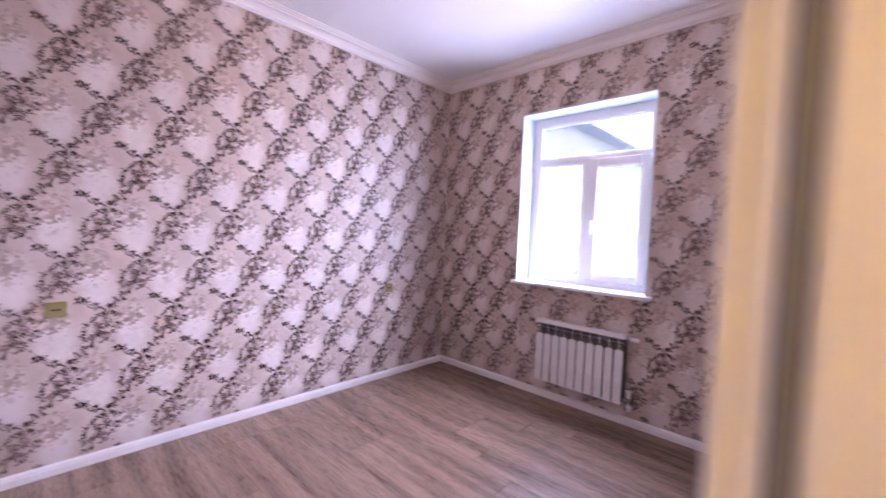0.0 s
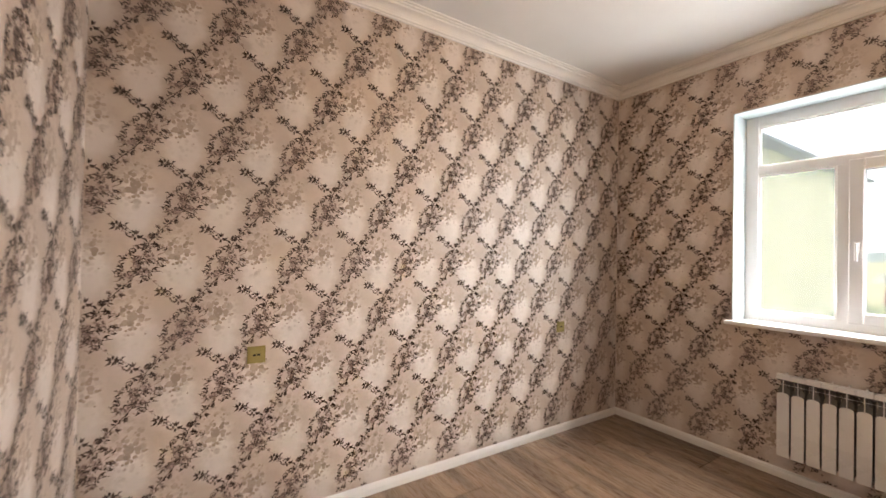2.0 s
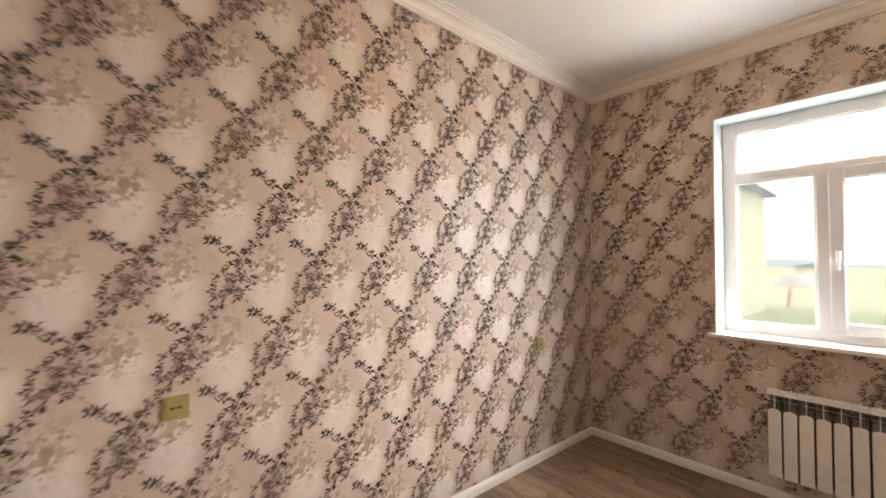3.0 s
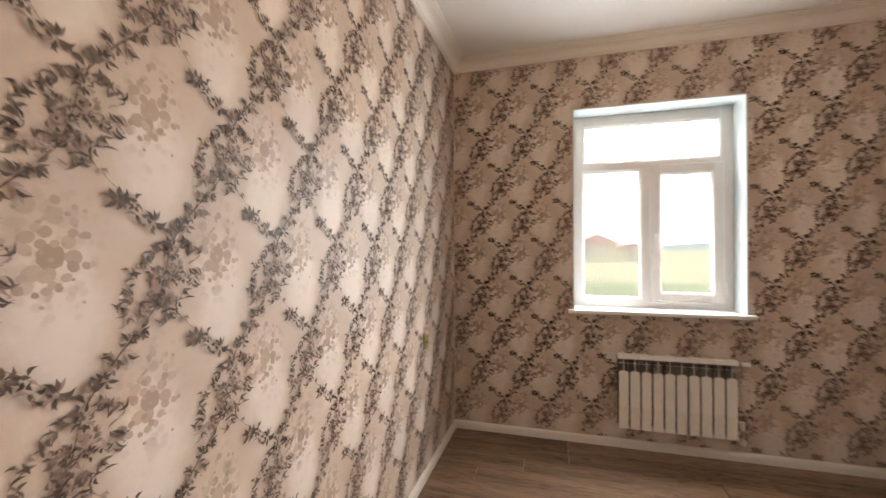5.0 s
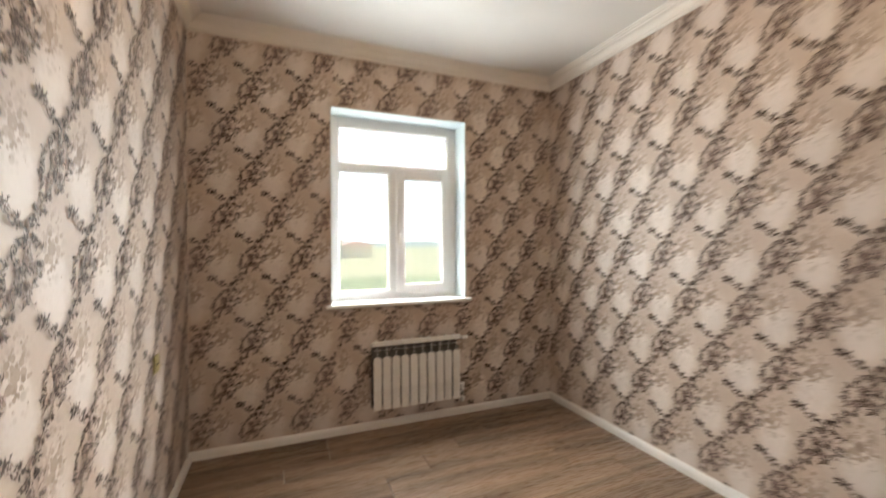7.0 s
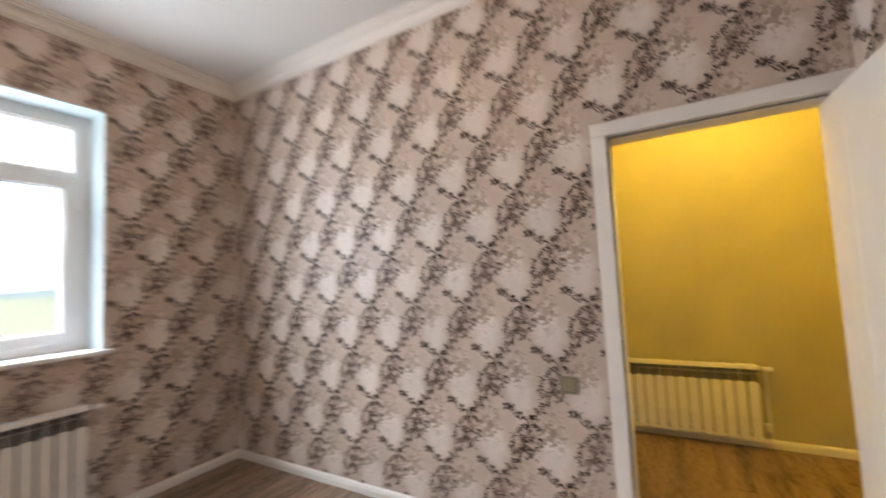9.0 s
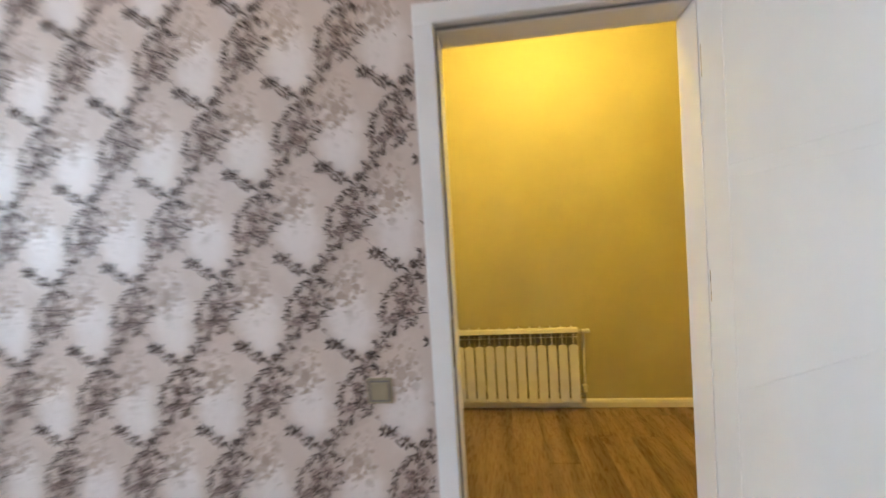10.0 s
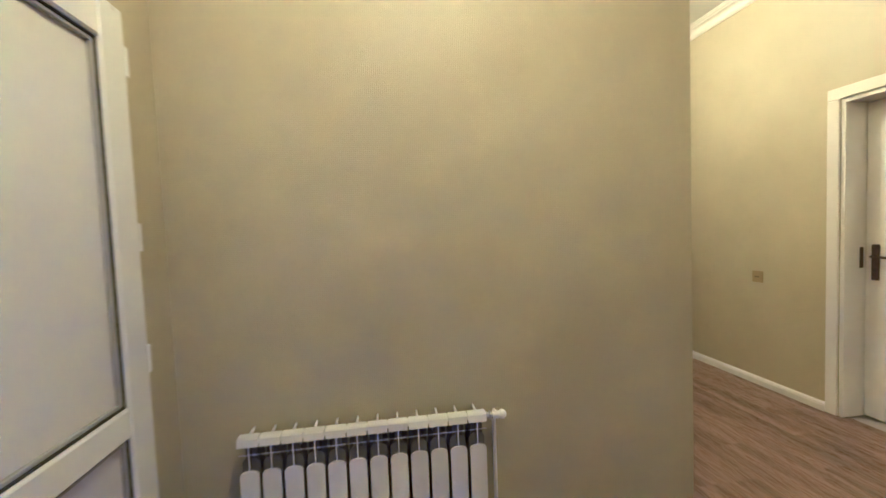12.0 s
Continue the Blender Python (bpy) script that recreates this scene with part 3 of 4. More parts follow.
def radiator(m, count, label, floor_drop):
    """Sections side by side on wall hooks, with a bleed plug, a valve above and an elbow with pipe below; wall at y 0.07."""
    rad = thing("radiator", m, label, "radiator")
    for i in range(count):
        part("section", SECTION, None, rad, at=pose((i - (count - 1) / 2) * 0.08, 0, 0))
    e = count * 0.04
    bm = bmesh.new()
    cyl(bm, (e, 0.002, 0.535), (e + 0.022, 0.002, 0.535), 0.014, 8)
    cyl(bm, (e + 0.022, 0.002, 0.535), (e + 0.034, 0.002, 0.535), 0.018, 12)
    part("valve_nut", bm, STEEL, rad, "plated steel nut")
    bm = bmesh.new()
    cyl(bm, (e + 0.034, 0.002, 0.535), (e + 0.075, 0.002, 0.535), 0.017, 14, 0.014)
    bmesh.ops.create_uvsphere(bm, u_segments=12, v_segments=8, radius=0.019, matrix=pose(e + 0.078, 0.002, 0.535))
    part("valve_knob", bm, ENAMEL, rad, "white plastic valve knob")
    bm = bmesh.new()
    cyl(bm, (e, 0.002, 0.035), (e + 0.03, 0.002, 0.035), 0.015, 8)
    cyl(bm, (e + 0.042, 0.002, 0.012), (e + 0.042, 0.002, 0.058), 0.013, 12)
    part("angle_valve", bm, STEEL, rad, "plated angle valve")
    bm = bmesh.new()
    cyl(bm, (e + 0.042, 0.002, 0.058), (e + 0.036, 0.002, 0.115), 0.017, 12, 0.021)
    part("valve_cap", bm, ENAMEL, rad, "white valve cap")
    bm = bmesh.new()
    tube(bm, [(e + 0.042, 0.002, 0.014), (e + 0.042, 0.002, -0.03 if floor_drop > 0.1 else -0.02), (e + 0.042, 0.02, -0.045 if floor_drop > 0.1 else -0.032), (e + 0.042, 0.075, -0.05 if floor_drop > 0.1 else -0.036)], 0.010)
    part("pipe", bm, ENAMEL, rad)
    bm = bmesh.new()
    if floor_drop > 0.1:
        cyl(bm, (e + 0.042, 0.002, -0.012), (e + 0.042, 0.002, -0.050), 0.019, 12, 0.015)
        part("union_cap", bm, ENAMEL, rad, "white union cap")
    else:
        tube(bm, [(e + 0.055, 0.002, 0.535), (e + 0.056, 0.05, 0.53), (e + 0.056, 0.06, 0.50), (e + 0.056, 0.06, -0.04)], 0.009)
        part("riser_pipe", bm, ENAMEL, rad)
    for x in (-e * 0.55, e * 0.55):
        part("wall_hook", boxed((x - 0.008, 0.0, 0.50), (x + 0.008, 0.075, 0.515), 0.002), STEEL, rad)
    bm = bmesh.new()
    cyl(bm, (-e - 0.012, 0.002, 0.535), (-e, 0.002, 0.535), 0.014, 8)
    part("bleed_plug", bm, STEEL, rad)
    return rad


radiator(pose(1.735, -0.068, 0.193), 10, "white ten-section aluminium radiator below the window", 0.19)
radiator(pose(HALL_E - 0.068, -3.40, 0.085, 0, 0, -90), 12, "white twelve-section aluminium radiator low on the hall wall", 0.085)


# ---- door of the room ----
def casing(bm, a, b, top, face, out, width=0.073, z0=0.0):
    """Flat door casing: a and b are the opening's edges along the wall; face and out its depth."""
    for lo, hi in ((a - width, a), (b, b + width)):
        box(bm, (lo, face, z0), (hi, out, top), 0.004)
    box(bm, (a - width, face, top), (b + width, out, top + width), 0.004)
    return bm


def build_room_doorway():
    door = thing("door_1", pose(ROOM_X, DOOR_S, 0, 0, 0, 90), "white wood-grained interior door standing wide open against the wall", "door", kind="structure")
    w = DOOR_N - DOOR_S
    # in the door's own axes x runs along the opening, y into the room
    bm = casing(bmesh.new(), 0, w, DOOR_TOP, 0.001, 0.016)
    part("casing", bm, TRIM, door, "flat white door casing facing the room")
    bm = casing(bmesh.new(), 0, w, DOOR_TOP, -(HALL_W - ROOM_X) - 0.016, -(HALL_W - ROOM_X) - 0.001)
    part("casing", bm, TRIM, door, "flat white door casing facing the hall")
    d = HALL_W - ROOM_X
    bm = bmesh.new()
    box(bm, (-0.029, -d, 0), (0.0, 0.0, DOOR_TOP), 0.002)
    box(bm, (w, -d, 0), (w + 0.029, 0.0, DOOR_TOP), 0.002)
    box(bm, (-0.029, -d, DOOR_TOP), (w + 0.029, 0.0, DOOR_TOP + 0.029), 0.002)
    part("jamb", bm, TRIM, door, "white door lining")
    bm = bmesh.new()
    box(bm, (0.0, -d + 0.004, 0), (0.004, -0.034, DOOR_TOP), 0.001)
    box(bm, (w - 0.008, -d + 0.004, 0), (w, -0.034, DOOR_TOP), 0.003)
    box(bm, (0.008, -d + 0.004, DOOR_TOP - 0.008), (w - 0.008, -0.034, DOOR_TOP), 0.003)
    part("door_stop", bm, TRIM, door)
    bm = bmesh.new()
    box(bm, (w - 0.006, -0.033, 0), (w - 0.001, -0.017, DOOR_TOP), 0.002)
    box(bm, (0.006, -0.033, DOOR_TOP - 0.006), (w - 0.006, -0.017, DOOR_TOP - 0.001), 0.002)
    part("seal", bm, GREY_SEAL, door, "grey rubber door seal")
    part("strike_plate", boxed((w - 0.003, -0.028, 0.93), (w + 0.001, -0.006, 1.10), 0.001), BRONZE, door, "dark strike plate")
    # the leaf hangs on the south jamb and is swung right back
    leaf = part("leaf", leaf_mesh(0.825, 2.10), None, door, "white leaf with routed lines", at=pose(0.020, 0.017, 0.010, 0, 0, 92.4))
    for z in (0.25, 1.14, 1.86):
        bm = bmesh.new()
        cyl(bm, (0.010, 0.010, z), (0.010, 0.010, z + 0.10), 0.0065, 10)
        box(bm, (0.000, -0.016, z), (0.0025, 0.010, z + 0.10), 0.0005)
        box(bm, (0.000, 0.008, z), (0.016, 0.0105, z + 0.10), 0.0005)
        part("hinge", bm, BRASS, door, "brass butt hinge")
    handle_set(leaf, 0.778, -0.0005, 0.93, -1, BRASS, "brass lever handle on a long plate")
    return door


def leaf_mesh(w, h):
    """A leaf in x 0..w, y 0..0.038 with routed lines on its face at y 0."""
    bm = bmesh.new()
    s = 0.115
    box(bm, (0, 0, 0), (s - 0.002, 0.038, h), 0.002)
    box(bm, (w - s + 0.002, 0, 0), (w, 0.038, h), 0.003)
    # inner field: boards parted by routed lines, two of them slanting
    xa, xb = s, w - s
    lines = [(0.0, 0.0), (0.88, 1.225), (1.505, 1.505), (1.545, 1.545), (2.06, 1.83), (h, h)]
    g = 0.0014
    for (a0, a1), (b0, b1) in zip(lines, lines[1:]):
        lo0, lo1 = a0 + (g if a0 else 0), a1 + (g if a1 else 0)
        hi0, hi1 = b0 - (g if b0 < h else 0), b1 - (g if b1 < h else 0)
        prism(bm, [(xa, lo0), (xb, lo1), (xb, hi1), (xa, hi0)], 0.001, 0.037, "y")
    box(bm, (s - 0.006, 0.003, 0.002), (w - s + 0.006, 0.035, h - 0.002))
    return mesh_of(bm, DOOR_FILM)


def handle_set(parent, x, y, z, lever_dir, metal, label):
    """Long plate and lever on the face at y, in front of it (towards -y)."""
    bm = bmesh.new()
    box(bm, (x - 0.022, y - 0.009, z - 0.12), (x + 0.022, y, z + 0.12), 0.006, 2)
    plate = part("handle_plate", bm, metal, parent, label)
    bm = bmesh.new()
    tube(bm, [(x, y - 0.009, z + 0.04), (x, y - 0.045, z + 0.04), (x + lever_dir * 0.012, y - 0.052, z + 0.04), (x + lever_dir * 0.05, y - 0.054, z + 0.041), (x + lever_dir * 0.09, y - 0.050, z + 0.036)], 0.008)
    part("lever", bm, metal, plate)
    bm = bmesh.new()
    cyl(bm, (x, y - 0.012, z - 0.05), (x, y - 0.008, z - 0.05), 0.006, 10)
    part("keyhole", bm, DARK, plate)
    return plate


build_room_doorway()


# ---- far door of the hall ----
def build_hall_door():
    door = thing("door_2", pose(0, 0, 0), "closed white interior door with a bronze handle", "door", kind="structure")
    bm = casing(bmesh.new(), FD_L, FD_R, FD_T, HALL_S + 0.001, HALL_S + 0.018, 0.075)
    part("casing", bm, TRIM, door, "flat white door casing")
    bm = bmesh.new()
    box(bm, (FD_L, HALL_S - 0.2, 0), (FD_L + 0.028, HALL_S + 0.001, FD_T), 0.002)
    box(bm, (FD_R - 0.028, HALL_S - 0.2, 0), (FD_R, HALL_S + 0.001, FD_T), 0.002)
    box(bm, (FD_L + 0.028, HALL_S - 0.2, FD_T - 0.028), (FD_R - 0.028, HALL_S + 0.001, FD_T), 0.002)
    part("jamb", bm, TRIM, door, "deep white door lining")
    w = FD_R - FD_L - 0.064
    leaf = part("leaf", leaf_mesh(w, 2.122), None, door, "white leaf with routed lines", at=pose(FD_R - 0.032, HALL_S - 0.165, 0.010, 0, 0, 180))
    handle_set(leaf, 0.058, -0.0005, 1.06, 1, BRONZE, "dark bronze lever handle on a long plate")
    part("latch_keep", boxed((FD_R - 0.030, HALL_S - 0.150, 1.03), (FD_R - 0.027, HALL_S - 0.120, 1.17), 0.001), BRONZE, door, "dark bronze latch keep")


build_hall_door()


# ---- plastic entrance door of the hall ----
def build_plastic_door():
    door = thing("door_3", pose(0, HALL_N, 0), "closed white plastic door with opaque panels and a white handle", "door", kind="structure")
    bm = bmesh.new()
    f = 0.045
    box(bm, (PV_L, -0.022, 0), (PV_L + f, 0.05, PV_T), 0.004)
    box(bm, (PV_R - f, -0.022, 0), (PV_R, 0.05, PV_T), 0.004)
    box(bm, (PV_L + f, -0.022, PV_T - f), (PV_R - f, 0.05, PV_T), 0.004)
    part("door_frame", bm, PVC, door, "white plastic door frame")
    xa, xb, zt = PV_L + f - 0.012, PV_R - f + 0.012, PV_T - f + 0.012
    s = 0.113
    bm = bmesh.new()
    box(bm, (xa, -0.042, 0.015), (xa + s, 0.03, zt), 0.006)
    box(bm, (xb - s, -0.042, 0.015), (xb, 0.03, zt), 0.006)
    box(bm, (xa + s, -0.042, zt - s), (xb - s, 0.03, zt), 0.006)
    box(bm, (xa + s, -0.042, 0.815), (xb - s, 0.03, 0.905), 0.006)
    box(bm, (xa + s, -0.042, 0.015), (xb - s, 0.03, 0.015 + s), 0.006)
    leaf = part("leaf_frame", bm, PVC, door, "white plastic leaf frame")
    # dark strip on the frame stands in for the shaded gap beside the leaf
    part("seal", boxed((xa - 0.011, -0.0265, 0.015), (xa - 0.001, -0.0225, zt)), RUBBER_AND_GAP, door, "dark strip painted as the shadow gap beside the leaf")
    for za, zb in ((0.905, zt - s), (0.015 + s, 0.815)):
        part("panel", boxed((xa + s - 0.01, -0.012, za - 0.01), (xb - s + 0.01, 0.012, zb + 0.01)), PANEL, leaf, "smooth opaque white panel")
        bm = bmesh.new()
        frame_of(bm, xa + s, xb - s, za, zb, 0.006, -0.030, -0.012, 0.0)
        part("gasket", bm, RUBBER_AND_GAP, leaf, "black rubber gasket")
        # white bead coloured grey: its shade is put into the colour
        bm = bmesh.new()
        frame_of(bm, xa + s + 0.006, xb - s - 0.006, za + 0.006, zb - 0.006, 0.012, -0.026, -0.013, 0.002)
        part("bead", bm, BEAD, leaf)
    bm = bmesh.new()
    x = xa + 0.075
    box(bm, (x - 0.017, -0.056, 0.885), (x + 0.017, -0.042, 1.125), 0.005, 2)
    box(bm, (x - 0.011, -0.066, 0.90), (x + 0.011, -0.056, 0.945), 0.004)
    plate = part("handle_plate", bm, PVC, leaf, "white handle plate with a lock cap")
    bm = bmesh.new()
    tube(bm, [(x, -0.056, 1.055), (x, -0.085, 1.055), (x + 0.02, -0.096, 1.055), (x + 0.08, -0.097, 1.058), (x + 0.135, -0.092, 1.075)], 0.0095)
    part("lever", bm, PVC, plate, "white lever")
    for z in (0.28, 1.02, 1.42, 1.98):
        bm = bmesh.new()
        cyl(bm, (xb + 0.007, -0.036, z - 0.045), (xb + 0.007, -0.036, z + 0.045), 0.008, 10)
        part("hinge", bm, PVC, door)
    rng = random.Random(5)
    bm = bmesh.new()
    z = 0.0
    while z < PV_T - 0.02:
        dz = rng.uniform(0.05, 0.11)
        w = rng.uniform(0.006, 0.016)
        box(bm, (PV_R, -0.008 - rng.uniform(0, 0.004), z), (PV_R + w, 0.004, min(z + dz, PV_T)), 0.002)
        z += dz
    part("foam_bead", bm, FOAM, door, "uneven mounting foam along the frame")


build_plastic_door()


# ---- sockets, switch, intercom, bulbs ----
def wall_socket(m, label, mat, kind, group=""):
    """A square cover plate on the wall in the xz plane, facing -y."""
    ob = thing("light_switch" if kind == "switch" else "wall_socket", m, label, "light switch" if kind == "switch" else "wall socket", group)
    part("cover_plate", boxed((-0.047, -0.009, -0.047), (0.047, 0.0, 0.047), 0.003, 2), mat, ob)
    if kind == "switch":
        part("rocker", boxed((-0.030, -0.013, -0.030), (0.030, -0.009, 0.030), 0.002), mat, ob)
        part("inner_frame", frame_of(bmesh.new(), -0.038, 0.038, -0.038, 0.038, 0.005, -0.0115, -0.009, 0.001), FIN_SHADE_SEAM, ob, "dark seam round the rocker")
    else:
        insert = part("insert", boxed((-0.034, -0.0115, -0.034), (0.034, -0.009, 0.034), 0.001), mat, ob)
        for x in (-0.011, 0.011):
            part("slot", boxed((x - 0.008, -0.0125, -0.005), (x + 0.008, -0.0112, 0.005)), DARK, insert)
    return ob


wall_socket(pose(0.0, -3.311, 0.987, 0, 0, 90), "olive-gold socket on the floral wallpaper", OLIVE, "socket", "olive sockets")
wall_socket(pose(0.0, -0.822, 0.935, 0, 0, 90), "olive-gold socket on the wallpaper near the window corner", OLIVE, "socket", "olive sockets")
wall_socket(pose(6.29, HALL_S, 0.907, 0, 0, 180), "olive-gold socket on the beige hall wall", OLIVE, "socket", "olive sockets")
wall_socket(pose(ROOM_X, -2.846, 0.858, 0, 0, -90), "beige square light switch beside the doorway", BEIGE_SWITCH, "switch")


def build_intercom():
    ob = thing("wall_intercom", pose(7.75, HALL_S, 1.64, 0, 0, 180), "small white wall intercom with a dark screen", "intercom")
    part("housing", boxed((-0.085, -0.03, -0.12), (0.085, 0.0, 0.12), 0.008, 2), PVC, ob)
    part("screen", boxed((-0.055, -0.033, 0.0), (0.055, -0.03, 0.085), 0.002), DARK, ob, "dark screen")


build_intercom()


def bulb(x, y, label):
    ob = thing("ceiling_bulb", pose(x, y, CEIL_Z), label, "lamp", "bare bulbs")
    bm = bmesh.new()
    cyl(bm, (0, 0, -0.028), (0, 0, 0.0), 0.042, 20, 0.048)
    cyl(bm, (0, 0, -0.095), (0, 0, -0.028), 0.019, 16, 0.022)
    part("lamp_holder", bm, TRIM, ob, "white plastic lamp holder")
    bm = bmesh.new()
    bmesh.ops.create_uvsphere(bm, u_segments=20, v_segments=12, radius=0.030, matrix=pose(0, 0, -0.150))
    cyl(bm, (0, 0, -0.135), (0, 0, -0.093), 0.024, 16, 0.014)
    glass = part("bulb", bm, BULB, ob, "lit warm bulb")
    glass.visible_shadow = False


bulb(1.6, -2.03, "lit bare bulb in a white holder, centre of the room")
bulb(3.80, -3.78, "lit bare bulb in a white holder on the hall ceiling")
bulb(6.3, -5.25, "lit bare bulb in a white holder in the passage")


# ---- outside ----
ground = tagged(new("ground", mesh_of(boxed((-1500, 0.5, -0.6), (1500, 2500, -0.35)), GROUND)), "grass that gives way to a dry pale field", "ground", kind="structure")


def build_house(name, label, x0, x1, y0, y1, base, eave, ridge, wall_mat, roof_mat, windows=()):
    house = thing(name, pose(x0, y0, base), label, "house")
    w, d, h = x1 - x0, y1 - y0, eave - base
    part("wall", boxed((0, 0, 0), (w, d, h), 0.02), wall_mat, house)
    bm = bmesh.new()
    o = 0.35
    prism(bm, [(-o, h), (w + o, h), (w + o, h + 0.14), (w / 2, ridge - base), (-o, h + 0.14)], -o, d + o, "y")
    roof = part("roof", bm, roof_mat, house)
    bm = bmesh.new()
    tube(bm, [(w + o, -o, h + 0.05), (w + o, d + o, h + 0.05)], 0.07, 8)
    part("gutter", bm, roof_mat, roof)
    for xa, za in windows:
        win = part("window", boxed((xa, -0.03, za), (xa + 1.1, 0.02, za + 1.3), 0.01), PVC, house)
        part("pane", boxed((xa + 0.1, -0.045, za + 0.1), (xa + 1.0, -0.028, za + 1.2)), BEAD, win)
    return house


build_house("neighbour_house", "yellow rendered neighbouring house with a blue-grey eave", -10.2, -2.15, 4.5, 19.2, -0.4, 4.72, 6.6, RENDER_YELLOW, ROOF_BLUE)
build_house("far_house", "distant yellow house with a red roof", 4.0, 9.5, 60, 68, -0.4, 2.4, 3.9, WHITE_RENDER, ROOF_RED, ((1.0, 0.9), (3.2, 0.9)))
build_house("far_house", "distant low pale house with a red roof", 10.2, 15.0, 64, 70, -0.4, 1.7, 2.5, WHITE_RENDER, ROOF_RED, ((1.5, 0.5),))
build_house("far_house", "distant low pale shed in the field", -8.0, -3.6, 70, 75, -0.4, 1.6, 2.2, WHITE_RENDER, ROOF_BLUE)


def build_post():
    post = thing("field_post", pose(-1.75, 21.5, -0.36, 0, 6, 0), "red painted metal post leaning beside the yellow house", "post")
    part("shaft", boxed((-0.07, -0.07, 0), (0.07, 0.07, 1.25), 0.02), RED_PAINT, post)
    part("cap", boxed((-0.09, -0.09, 1.25), (0.09, 0.09, 1.30), 0.02), RED_PAINT, post)


build_post()


def build_dome():
    """Low white tunnel-shaped shelter in the field."""
    bm = bmesh.new()
    arc = [(1.6 * math.cos(t), 1.15 * math.sin(t)) for t in (math.pi * i / 12 for i in range(13))]
    prism(bm, arc, 0, 4, "y")
    ob = thing("field_shelter", pose(-4.9, 45, -0.36), "low white rounded shelter in the field", "shelter")
    part("cover", bm, PVC, ob)
    part("ground_strip", boxed((-1.7, -0.1, 0), (1.7, 0.0, 0.12), 0.01), WHITE_RENDER, ob)


build_dome()


def build_fence():
    fence = thing("field_fence", pose(5, 38, -0.35), "thin wire fence across the field", "fence")
    for i in range(24):
        part("post", boxed((i * 2.2 - 0.04, -0.04, 0), (i * 2.2 + 0.04, 0.04, 1.05), 0.01), WHITE_RENDER, fence)
    for z in (0.5, 0.95):
        bm = bmesh.new()
        tube(bm, [(0, 0, z), (23 * 2.2, 0, z)], 0.012, 6)
        part("wire", bm, STEEL, fence)


build_fence()


def build_hills():
    """Low hazy hills on the horizon as one long uneven ridge."""
    bm = bmesh.new()
    cols, rows = 160, 10
    grid = []
    for j in range(rows):
        t = j / (rows - 1)
        grid.append([bm.verts.new((-1000 + 2000 * i / (cols - 1), 900 + 420 * t, -1 + math.sin(math.pi * t) * (13 + 16 * noise.noise(Vector((i * 0.07, 2.0, 0))) + 5 * noise.noise(Vector((i * 0.31, j * 0.5, 4)))))) for i in range(cols)])
    for a, b in zip(grid, grid[1:]):
        for i in range(cols - 1):
            bm.faces.new((a[i], a[i + 1], b[i + 1], b[i]))
    tagged(new("backdrop", mesh_of(bm, HILL)), "low hazy blue-green hills on the horizon", "hills", kind="structure")


build_hills()


# ---- print of the wallpaper ----
def leaf_outline(x, y, length, width, angle, bend):
    """A pointed leaf as a short strip of quads, in metres, about its stalk."""
    pts = []
    c, s = math.cos(angle), math.sin(angle)
    for t, w in ((0.0, 0.08), (0.28, 0.80), (0.58, 0.70), (1.0, 0.0)):
        cx, cy = t * length, bend * length * t * (1 - t) * 2
        for side in ((1, -1) if w else (0,)):
            px, py = cx, cy + side * w * width / 2
            pts.append((x + px * c - py * s, y + px * s + py * c))
    return pts


